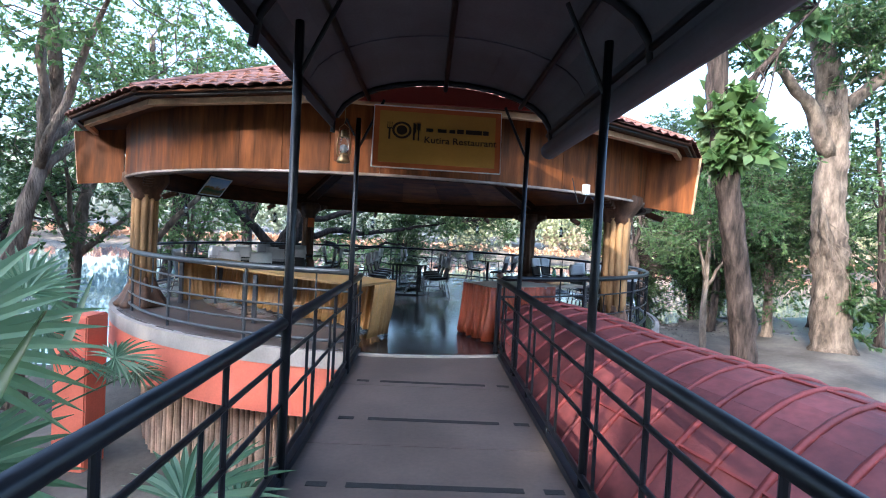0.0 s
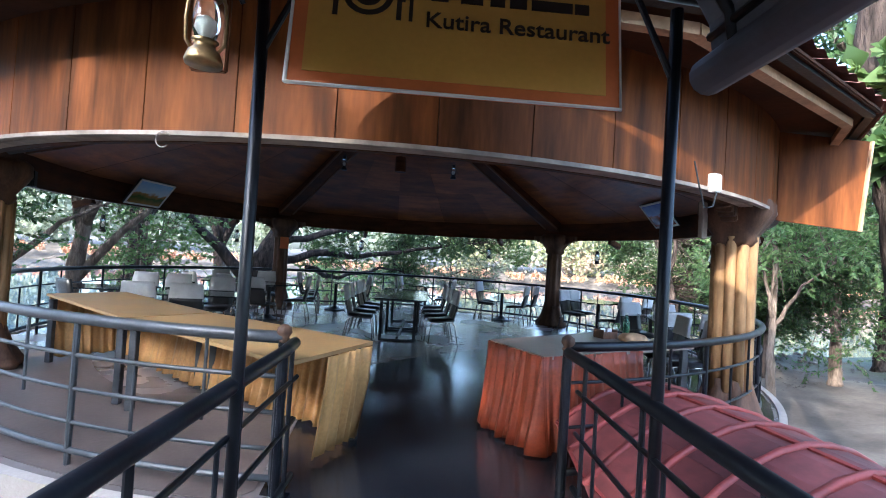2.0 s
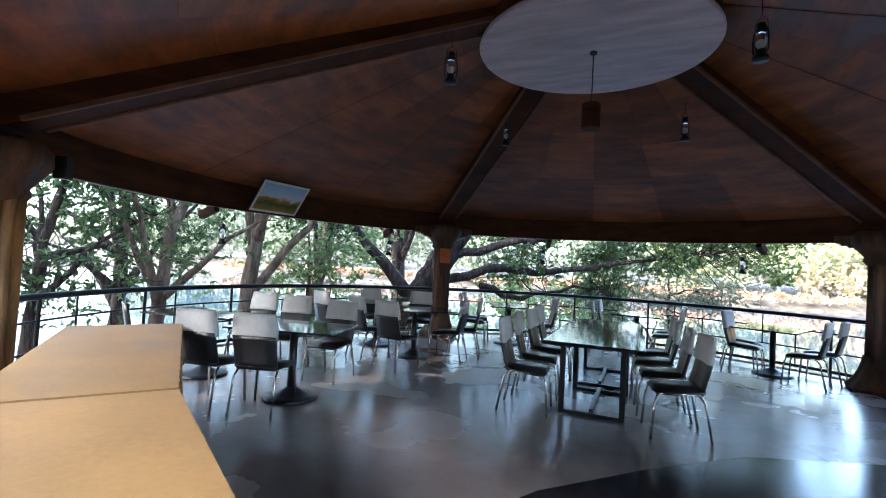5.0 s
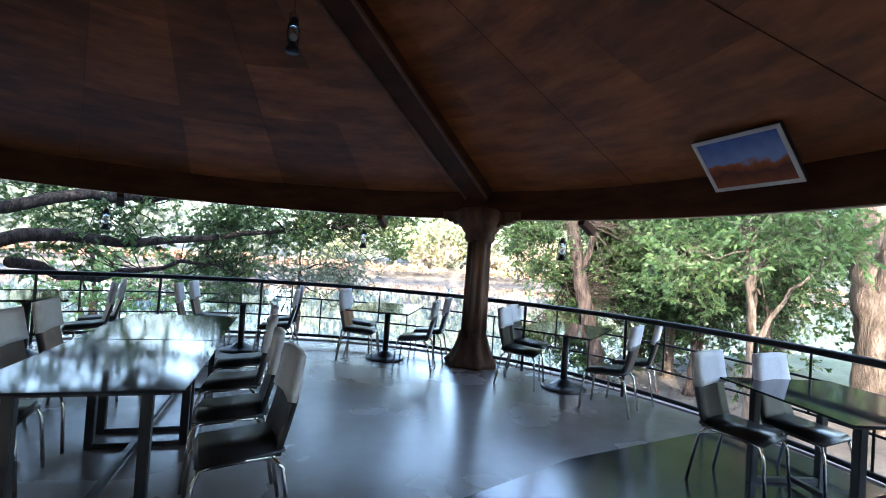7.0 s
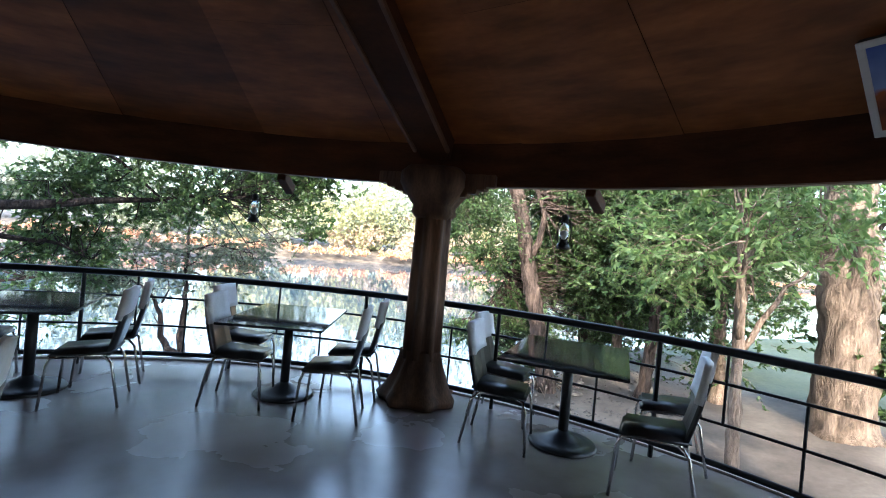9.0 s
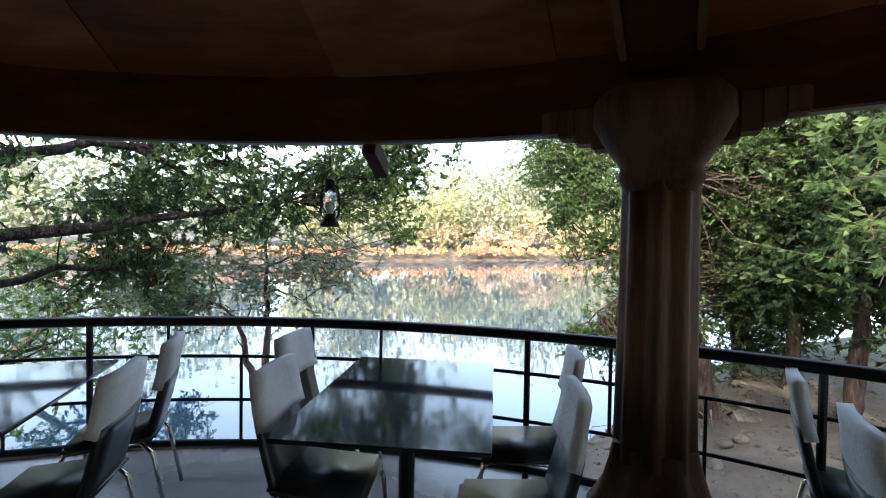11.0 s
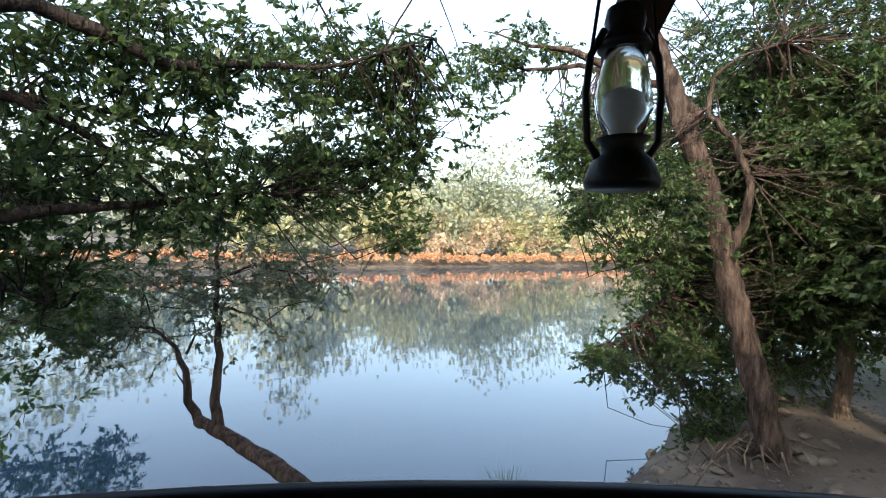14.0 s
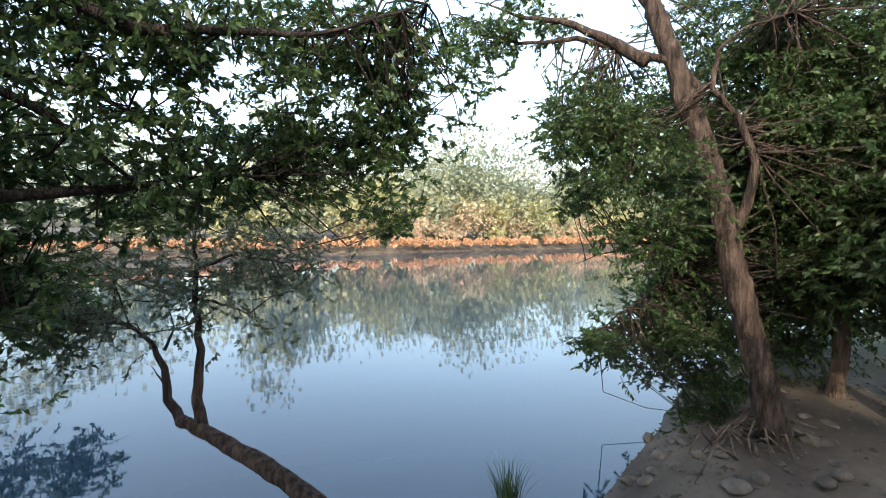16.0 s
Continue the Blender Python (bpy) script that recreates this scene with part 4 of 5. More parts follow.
for x in (-0.045, 0.045):
    part("jar", lathe([(0.03, 0.013), (0.03, 0.09), (0.02, 0.1)], 14, (x, 0, 0)), M_WHITE, c, smooth=True)


# ---- lanterns ----
def lantern(m, iron=True, s=1.0):
    mat = M_IRON if iron else M_BRASS
    t = thing("lantern", "black hurricane lantern with a clear glass globe" if iron else "tarnished brass hurricane lantern with a clear globe", "lantern", group="hurricane lanterns")
    part("base", lathe([(0.06, 0.0), (0.063, 0.012), (0.052, 0.045), (0.035, 0.06), (0.035, 0.075), (0.045, 0.085)], 20), mat, t, smooth=True)
    part("globe", lathe([(0.032, 0.088), (0.044, 0.13), (0.047, 0.155), (0.039, 0.2), (0.031, 0.235)], 20), M_GLOBE, t, "clear glass globe", True)
    part("bulb", lathe([(0.014, 0.09), (0.016, 0.11), (0.026, 0.135), (0.022, 0.158), (0.006, 0.168)], 14), M_WHITEBULB, t, "white frosted bulb", True)
    part("cap", lathe([(0.045, 0.237), (0.04, 0.25), (0.03, 0.262), (0.034, 0.285), (0.03, 0.305), (0.012, 0.315)], 18), mat, t, smooth=True)
    for sx in (-1, 1):
        part("side_tube", tubes(([(sx * 0.04, 0, 0.05), (sx * 0.06, 0, 0.08), (sx * 0.064, 0, 0.16), (sx * 0.058, 0, 0.225), (sx * 0.035, 0, 0.27)], 0.0065), seg=6), mat, t, smooth=True)
    part("handle", tubes(([(-0.058, 0.0, 0.22), (-0.045, 0.004, 0.33), (0, 0.005, 0.37), (0.045, 0.004, 0.33), (0.058, 0, 0.22)], 0.0035), seg=5), mat, t, smooth=True)
    part("hook", tubes(([(0, 0.005, 0.368), (0, 0.005, 0.52)], 0.004), seg=5), mat, t)
    t.matrix_world = m @ Matrix.Diagonal((s, s, s, 1))
    return t


lan = lantern(pose(*polar(5.12, 63.9, 1.61), 0, 0, 63.9 + 90), True, 0.95)
for a in (28.3, 105.0, 142.5, 180.0, 346.0):
    copy_thing(lan, pose(*polar(5.1, a, 1.61), 0, 0, a + 90))
for a in COLUMNS:
    copy_thing(lan, pose(*polar(1.62, a + 9, 3.16), 0, 0, a))
brass = lantern(pose(-0.84, 4.6, 2.12, 0, 0, 20), False, 1.0)
part("bracket", tubes(([(-0.76, 4.7, 2.4), (-0.83, 4.61, 2.54), (-0.84, 4.605, 2.49)], 0.01)), M_IRON, thing("lantern_bracket", "black iron lantern bracket on the post", "bracket"))
post_board = thing("lantern_board", "orange wooden backing board behind the brass lantern", "board", pose(-0.91, 4.74, 2.15))
part("board", boxes(((-0.05, -0.012, 0.0), (0.09, 0.012, 0.42), 0.006)), M_PLY, post_board)
pend = thing("pendant_lamp", "dark brown drum pendant lamp under the ceiling disc", "lamp", pose(CX, CY, 3.0))
part("shade", lathe([(0.095, 0.0), (0.095, 0.26), (0.083, 0.265), (0.083, 0.01)], 24), M_BEAM, pend, smooth=False)
part("cord", tubes(([(0, 0, 0.26), (0, 0, 0.8)], 0.006)), M_IRON, pend)
part("rose", lathe([(0.04, 0.8), (0.03, 0.835)], 16), M_IRON, pend)


# ---- pictures that lean against the ceiling ----
def picture(label, centre, a, mat, wide, high, tip):
    t = thing("framed_picture", label, "picture", group="framed pictures")
    part("backing", boxes(((-wide / 2, -high / 2, -0.045), (wide / 2, high / 2, -0.003), 0.004)), M_IRON, t)
    part("print", boxes(((-wide / 2 + 0.035, -high / 2 + 0.035, -0.003), (wide / 2 - 0.035, high / 2 - 0.035, 0.001))), mat, t, "colour print of a landscape")
    fr = bmesh.new()
    for lo, hi in (((-wide / 2, -high / 2), (wide / 2, -high / 2 + 0.035)), ((-wide / 2, high / 2 - 0.035), (wide / 2, high / 2)), ((-wide / 2, -high / 2 + 0.035), (-wide / 2 + 0.035, high / 2 - 0.035)), ((wide / 2 - 0.035, -high / 2 + 0.035), (wide / 2, high / 2 - 0.035))):
        box(fr, (*lo, -0.003), (*hi, 0.012), 0.003)
    part("frame", fr, M_WHITE, t, "thin pale frame")
    t.matrix_world = Matrix.Translation(centre) @ Matrix.Rotation(radians(a + 90), 4, "Z") @ Matrix.Rotation(radians(90 - tip), 4, "X") @ Matrix.Rotation(math.pi, 4, "Y") @ Matrix.Identity(4)
    return t


def ceiling_picture(label, a, r, z, mat, wide, high, lean):
    """Faces the room's middle and looks down by lean degrees."""
    inward = (polar(0, 0) - polar(1, a)).normalized()
    nrm = Vector((inward.x * math.cos(radians(lean)), inward.y * math.cos(radians(lean)), -math.sin(radians(lean))))
    right = Vector((0, 0, 1)).cross(nrm).normalized()
    up = nrm.cross(right)
    t = picture(label, (0, 0, 0), 0, mat, wide, high, 0)
    m = Matrix((right, up, nrm)).transposed().to_4x4()
    m.translation = polar(r, a, z)
    t.matrix_world = m
    return t


ceiling_picture("framed colour print of red ruins under a blue sky", 1.6, 4.76, 2.55, M_PIC_RED, 0.8, 0.54, 41)
ceiling_picture("framed colour print of green hills under a blue sky", 170.2, 4.88, 2.4, M_PIC_GREEN, 0.88, 0.57, 38)
spk = thing("speaker", "small black wall speaker beside the column", "speaker", pose(*polar(4.95, 211, 2.06), 0, 0, 20))
part("body", boxes(((-0.06, -0.05, 0.0), (0.06, 0.05, 0.2), 0.01)), M_IRON, spk)
hb = thing("lamp_panel", "pale grey hanging lamp panel beside the column", "lamp", pose(*polar(5.0, 311, 1.86), 0, 0, 40))
part("panel", boxes(((-0.07, -0.02, 0.0), (0.07, 0.02, 0.36), 0.006)), M_EDGE, hb)
part("hanger", tubes(([(0, 0, 0.36), (0, 0, 0.52)], 0.008)), M_IRON, hb)
jb = thing("junction_box", "white plastic junction box under the fascia", "electrical box", pose(*polar(R_RING + 0.12, 300, 2.14), 0, 0, 27))
part("body", boxes(((-0.05, -0.03, 0.0), (0.05, 0.03, 0.14), 0.008)), M_WHITE, jb)
part("cable", tubes(([(0.0, -0.02, 0.0), (-0.06, -0.03, -0.12), (-0.16, -0.03, -0.14), (-0.22, -0.02, 0.02), (-0.26, 0.0, 0.2)], 0.006), seg=5), M_IRON, jb)

loop = thing("wire_loop", "thin pale wire loop hanging from the fascia edge", "cable", pose(0, 0, 0))
part("wire", tubes(([polar(R_RING + 0.12, 259 + 0.5 * math.cos(t), 2.12 + 0.05 * math.sin(t)) for t in [0.3 + 5.2 * k / 14 for k in range(15)]], 0.004), seg=5), M_EDGE, loop, smooth=True)

# ---- trees ----
def leaf_mesh(name, centres, dirs, size, mat, parent, label="", kind="", seed=1, droop=0.35, slim=0.42):
    """Many small pointed leaves in one mesh."""
    rng = np.random.default_rng(seed)
    c, d = np.asarray(centres, float), np.asarray(dirs, float)
    n = len(c)
    d = d + rng.normal(0, 0.55, (n, 3))
    d[:, 2] -= droop
    d /= np.linalg.norm(d, axis=1)[:, None] + 1e-9
    s = np.cross(d, rng.normal(0, 1, (n, 3)))
    s /= np.linalg.norm(s, axis=1)[:, None] + 1e-9
    k = np.cross(s, d)
    ln = size * rng.uniform(0.6, 1.35, n)[:, None]
    w = ln * slim
    v = np.stack([c, c + d * ln * 0.45 + s * w * 0.5 + k * ln * 0.08, c + d * ln - k * ln * 0.1, c + d * ln * 0.45 - s * w * 0.5 + k * ln * 0.08], 1).reshape(-1, 3)
    me = bpy.data.meshes.new(name)
    me.vertices.add(4 * n)
    me.vertices.foreach_set("co", v.ravel())
    me.loops.add(4 * n)
    me.loops.foreach_set("vertex_index", np.arange(4 * n, dtype=np.int32))
    me.polygons.add(n)
    me.polygons.foreach_set("loop_start", np.arange(0, 4 * n, 4, dtype=np.int32))
    me.update(calc_edges=True)
    me.materials.append(mat)
    ob = new(name, me)
    if parent is not None:
        ob.parent = parent
    return tagged(ob, label, kind=kind)


def wiggle(p, q, n, amt, rng):
    pts = [Vector(p).lerp(Vector(q), i / n) for i in range(n + 1)]
    ln = (Vector(q) - Vector(p)).length
    for i in range(1, n):
        pts[i] += Vector(rng.normal(0, amt * ln, 3))
    return pts


def tree(label, trunk, r0, r1, limbs, clumps, leaf=0.12, mat=None, bark=None, seed=1, per=900, twig_r=0.012, slim=0.42):
    """trunk: points; limbs: (points, radius); clumps: (centre, radius, flatness, amount)."""
    rng = np.random.default_rng(seed)
    mat, bark = mat or M_LEAF, bark or M_BARK
    t = thing("tree", label, "tree")
    n = len(trunk)
    fine, rad = [], []
    for i in range(n - 1):
        for j in range(9):
            f = j / 9
            fine.append(Vector(trunk[i]).lerp(Vector(trunk[i + 1]), f) + Vector(rng.normal(0, r0 * 0.03, 3)))
            rad.append((r0 + (r1 - r0) * (i + f) / (n - 1)) * rng.uniform(0.95, 1.05))
    fine.append(Vector(trunk[-1]))
    rad.append(r1)
    rad[0] *= 1.35
    stem = tube(bmesh.new(), fine, rad, 26)
    for v in stem.verts:
        ridge = 0.5 - abs(noise.noise(Vector((v.co.x * 16, v.co.y * 16, v.co.z * 3.2))))
        v.co += Vector((noise.noise(v.co * 40), noise.noise(v.co * 40 + Vector((5, 0, 0))), 0)) * r0 * 0.07 * ridge
        v.co += Vector((noise.noise(v.co * 5), noise.noise(v.co * 5 + Vector((9, 0, 0))), 0)) * r0 * 0.22
    part("trunk", stem, bark, t, smooth=True)
    tips = [Vector(p) for p in trunk[-2:]]
    for pts, r in limbs:
        run = []
        for a, b in zip(pts, pts[1:]):
            run += wiggle(a, b, 4, 0.018, rng)[:-1]
        run.append(Vector(pts[-1]))
        part("limb", tube(bmesh.new(), run, [r * (1 - 0.93 * i / (len(run) - 1)) for i in range(len(run))], 8), bark, t, smooth=True)
        tips += run[len(run) // 3:]
    cs, ds = [], []
    twigs = bmesh.new()
    for centre, rad_c, flat, amount in clumps:
        c = Vector(centre)
        root = sorted(tips, key=lambda p: (p - c).length)[int(rng.integers(0, min(3, len(tips))))]
        mid = root.lerp(c, 0.5) + Vector(rng.normal(0, 0.16 * (c - root).length, 3))
        bend = wiggle(root, mid, 2, 0.06, rng)[:-1] + wiggle(mid, c, 2, 0.06, rng)
        tube(twigs, bend, [twig_r * 1.3, twig_r * 1.1, twig_r * 0.9, twig_r * 0.7, twig_r * 0.5], 5, False)
        n_tw = max(4, int(per * amount / 22))
        for _ in range(n_tw):
            dr = rng.normal(0, 1, 3)
            dr[2] *= flat
            dr /= np.linalg.norm(dr) + 1e-9
            ln = rad_c * rng.uniform(0.35, 1.15)
            a = c + Vector(rng.normal(0, rad_c * 0.25, 3))
            b = a + Vector((dr[0], dr[1], dr[2] * (0.6 + 0.4 * flat))) * ln
            w = wiggle(a, b, 3, 0.07, rng)
            tube(twigs, w, [twig_r * 0.5, twig_r * 0.4, twig_r * 0.3, twig_r * 0.2], 3, False)
            for f in rng.uniform(0.15, 1.0, 22):
                k = min(2, int(f * 3))
                p = w[k].lerp(w[k + 1], f * 3 - k)
                cs.append(p[:])
                ds.append(dr)
    tagged(part("branchwork", twigs, bark, t), kind="stuff")
    leaf_mesh("crown", cs, ds, leaf, mat, t, seed=seed, slim=slim)
    return t


def random_clumps(rng, centre, radii, count, size, amount=1.0, flat=0.7):
    out = []
    for _ in range(count):
        d = rng.normal(0, 1, 3)
        d /= np.linalg.norm(d)
        f = rng.uniform(0.35, 1.0)
        out.append((tuple(np.asarray(centre) + d * np.asarray(radii) * f), size * rng.uniform(0.7, 1.25), flat, amount))
    return out


g = np.random.default_rng(7)

# leaning tree on the bank to the right of the river view
tree("tall leaning riverside tree with rough grey brown bark", [(9.61, 19.76, -3.69), (9.63, 19.85, -2.71), (9.57, 19.91, -1.88), (9.45, 20.07, -0.97), (9.29, 20.24, -0.05), (9.10, 20.37, 0.79), (8.94, 20.47, 1.64), (8.83, 20.70, 2.70), (8.61, 20.99, 3.78), (8.46, 21.24, 4.76), (8.22, 21.54, 5.76), (8.44, 21.76, 7.24)], 0.25, 0.15,
     [([(8.74, 20.78, 3.89), (8.42, 21.25, 4.53), (7.83, 21.85, 4.82), (7.37, 22.37, 5.10), (6.78, 22.96, 5.11), (6.22, 23.68, 5.34), (5.80, 24.35, 5.97)], 0.091), ([(8.11, 21.41, 4.50), (7.73, 21.90, 4.95), (7.28, 22.43, 5.36), (6.69, 23.02, 5.57), (6.02, 23.80, 6.04)], 0.117), ([(9.08, 20.40, 1.55), (9.16, 20.23, 2.01), (9.14, 20.11, 2.65), (8.90, 20.25, 3.37), (8.49, 20.47, 3.82), (8.44, 20.37, 4.41), (8.70, 20.10, 4.72), (9.27, 19.68, 4.93)], 0.098), ([(8.94, 20.47, 1.64), (9.14, 21.23, 1.34), (9.26, 22.02, 0.41), (8.96, 23.01, -0.56), (8.32, 23.90, -1.07)], 0.052), ([(9.14, 21.23, 1.34), (8.76, 22.30, 1.30), (8.11, 23.18, 0.80)], 0.039)],
     random_clumps(g, (7.98, 21.43, 2.72), (0.9, 0.9, 0.8), 12, 0.8) + random_clumps(g, (7.63, 22.30, 3.44), (0.8, 0.8, 0.7), 14, 0.8) + random_clumps(g, (8.60, 21.53, 1.53), (0.8, 0.8, 0.8), 10, 0.8) + random_clumps(g, (10.56, 20.14, 2.76), (1.2, 1.2, 1.1), 34, 0.8) + random_clumps(g, (11.58, 20.03, 1.06), (1.2, 1.2, 1.1), 34, 0.8) + random_clumps(g, (10.38, 20.28, 4.44), (1.2, 1.2, 0.9), 26, 0.8) + random_clumps(g, (9.72, 21.58, -0.57), (0.9, 0.9, 0.8), 11, 0.8)
     + random_clumps(g, (8.51, 22.99, 3.70), (1.08, 1.56, 1.08), 22, 0.80) + random_clumps(g, (8.52, 23.32, 2.54), (0.72, 0.72, 0.60), 6, 0.52) + random_clumps(g, (10.43, 22.34, -0.25), (1.08, 1.08, 1.92), 44, 0.86) + random_clumps(g, (10.55, 21.55, -2.13), (0.72, 0.84, 1.08), 14, 0.57) + random_clumps(g, (12.93, 21.33, 0.10), (1.44, 1.20, 2.28), 40, 0.92) + random_clumps(g, (9.25, 23.14, -0.89), (0.96, 0.72, 0.30), 8, 0.46)
     + random_clumps(g, (11.62, 19.75, 3.64), (2.16, 1.92, 2.40), 44, 1.03) + random_clumps(g, (11.25, 21.03, 6.49), (2.64, 2.40, 1.56), 36, 0.92) + random_clumps(g, (10.39, 21.86, 4.06), (1.20, 1.08, 1.92), 34, 0.80) + random_clumps(g, (6.68, 23.70, 5.58), (1.08, 1.08, 0.60), 10, 0.57),
     0.10, M_LEAF, M_BARK, 11, 420)

# small forked tree leaning out over the water
tree("small forked tree leaning over the water", [(2.98, 22.53, -2.92), (2.58, 23.07, -2.67), (2.07, 23.78, -2.38), (1.58, 24.36, -2.19), (1.19, 24.90, -2.05), (0.82, 25.31, -1.93)], 0.17, 0.11,
     [([(0.87, 25.29, -2.00), (0.60, 25.54, -1.59), (0.56, 25.58, -1.01), (0.34, 25.82, -0.56), (-0.01, 26.11, -0.27), (-0.62, 26.65, -0.06)], 0.1), ([(1.15, 25.03, -2.03), (1.07, 25.20, -1.49), (1.15, 25.19, -0.66), (1.07, 25.37, 0.37), (1.07, 25.51, 1.42), (1.20, 25.58, 2.28)], 0.11), ([(1.09, 25.35, 0.26), (1.63, 25.19, 0.10), (2.21, 25.00, -0.23)], 0.035), ([(1.07, 25.38, 0.79), (1.72, 25.17, 1.06), (2.50, 24.89, 0.90), (2.89, 24.69, 0.58)], 0.035), ([(0.63, 25.53, -1.43), (0.47, 25.62, -1.17), (0.33, 25.70, -0.96)], 0.03), ([(0.56, 25.59, -0.69), (0.72, 25.63, -0.29), (0.57, 25.84, 0.33)], 0.03)],
     random_clumps(g, (1.63, 25.62, 0.94), (2.3, 1.3, 1.5), 30, 0.8) + random_clumps(g, (-0.43, 25.37, 0.61), (1.9, 1.1, 1.4), 24, 0.8) + random_clumps(g, (-1.11, 25.45, -0.21), (0.8, 0.6, 0.5), 6, 0.5),
     0.095, M_LEAFPALE, M_BARK, 12, 250)

# great overhanging tree behind the pavilion
tree("great spreading tree whose dark limbs hang over the river", [(-6.14, 16.32, -2.37), (-5.77, 16.80, -0.36), (-5.05, 17.53, 1.26), (-4.32, 18.26, 2.89), (-3.59, 19.00, 5.25), (-3.21, 19.48, 7.44)], 0.42, 0.2,
     [([(-4.50, 18.03, 2.53), (-2.69, 19.13, 3.58), (-2.21, 19.80, 2.78), (-1.12, 20.49, 3.38), (-0.51, 20.79, 3.65), (0.42, 21.09, 3.42), (1.35, 21.31, 3.60), (2.28, 21.34, 3.77), (3.70, 21.23, 4.40)], 0.15),
      ([(-4.86, 17.66, 1.63), (-3.08, 19.05, 2.31), (-2.49, 20.30, 2.35), (-1.27, 21.16, 2.91), (-0.79, 21.40, 2.91), (-0.22, 21.71, 2.63), (0.41, 21.96, 2.09), (0.98, 22.24, 1.71)], 0.12),
      ([(-5.13, 17.41, 1.08), (-3.46, 18.97, 1.49), (-3.02, 20.56, 1.38), (-1.31, 21.57, 1.65), (-0.49, 21.92, 1.84), (0.32, 22.24, 1.97), (1.04, 22.44, 2.16), (2.04, 22.65, 2.29)], 0.14),
      ([(-0.79, 21.40, 2.91), (-0.01, 21.87, 3.01), (0.56, 22.10, 2.77), (1.02, 22.26, 2.56)], 0.05), ([(-4.00, 18.48, 0.96), (-3.43, 20.94, 0.53), (-2.00, 22.04, 1.01), (-1.18, 22.46, 0.91), (-0.68, 22.65, 0.60)], 0.10),
      ([(-5.40, 17.07, 0.54), (-7.24, 16.98, 2.41), (-8.97, 16.52, 4.28)], 0.2), ([(-4.32, 18.26, 2.89), (-2.17, 20.02, 5.03), (0.07, 21.78, 6.43), (1.86, 23.07, 7.30)], 0.15)],
     random_clumps(g, (0.22, 21.74, 3.54), (2.2, 1.0, 1.0), 56, 0.7) + random_clumps(g, (3.00, 22.31, 4.02), (1.5, 0.9, 0.9), 44, 0.7) + random_clumps(g, (-0.13, 22.63, 2.15), (2.2, 1.0, 0.8), 54, 0.65)
     + random_clumps(g, (2.43, 23.01, 2.60), (1.4, 0.8, 0.7), 34, 0.65) + random_clumps(g, (3.80, 22.67, 3.01), (0.7, 0.6, 0.8), 20, 0.6) + random_clumps(g, (3.91, 22.82, 1.73), (0.35, 0.5, 0.5), 6, 0.35) + random_clumps(g, (-1.37, 23.01, 0.86), (1.6, 1.0, 0.8), 28, 0.5)
     + random_clumps(g, (4.67, 22.52, 3.82), (0.8, 0.8, 0.9), 10, 0.6, 0.6) + random_clumps(g, (-3.42, 20.42, 2.30), (2.2, 1.4, 2.0), 46, 0.7) + random_clumps(g, (-3.38, 19.05, 6.53), (4.0, 3.0, 2.0), 30, 1.1) + random_clumps(g, (-8.13, 16.66, 4.26), (2.6, 2.2, 2.2), 30, 1.0) + random_clumps(g, (0.53, 21.86, 6.42), (3.4, 2.0, 1.2), 26, 0.9),
     0.105, M_LEAF, M_BARKDARK, 13, 215)

# low tree that stands in the shallows and hangs over the water
tree("low bushy tree hanging over the shallow water", [(-7.37, 30.78, -4.22), (-6.62, 31.22, -2.40), (-5.52, 31.81, -1.15), (-4.41, 32.40, 0.11)], 0.16, 0.08,
     [([(-5.52, 31.81, -1.15), (-3.87, 32.47, -0.91), (-2.22, 33.04, -0.67), (-0.74, 33.38, -0.98)], 0.06), ([(-4.59, 32.27, -0.07), (-2.95, 33.04, 0.44), (-1.10, 33.54, 0.68)], 0.05)],
     random_clumps(g, (-2.66, 32.78, -0.39), (2.4, 1.5, 1.3), 44, 0.6, 0.8) + random_clumps(g, (-5.70, 31.99, 0.14), (1.8, 1.4, 1.6), 26, 0.7, 0.8),
     0.13, M_LEAF, M_BARK, 17, 210)

# trunk with climbing leaves beside the red roof
tree("slender dark trunk with big climbing vine leaves", [(5.74, 8.03, -2.09), (5.53, 7.98, 0.19), (5.14, 7.92, 2.09), (4.76, 7.91, 3.99), (4.55, 7.91, 6.36)], 0.21, 0.15,
     [([(4.81, 7.91, 3.61), (5.54, 7.61, 4.77), (6.36, 7.40, 6.13)], 0.08)],
     random_clumps(g, (4.87, 7.76, 3.32), (0.45, 0.4, 0.9), 12, 0.4, 0.35) + random_clumps(g, (5.59, 7.81, 6.49), (1.6, 1.4, 1.2), 16, 0.9),
     0.26, M_LEAFLIT, M_BARK, 14, 330, 0.012, 0.7)

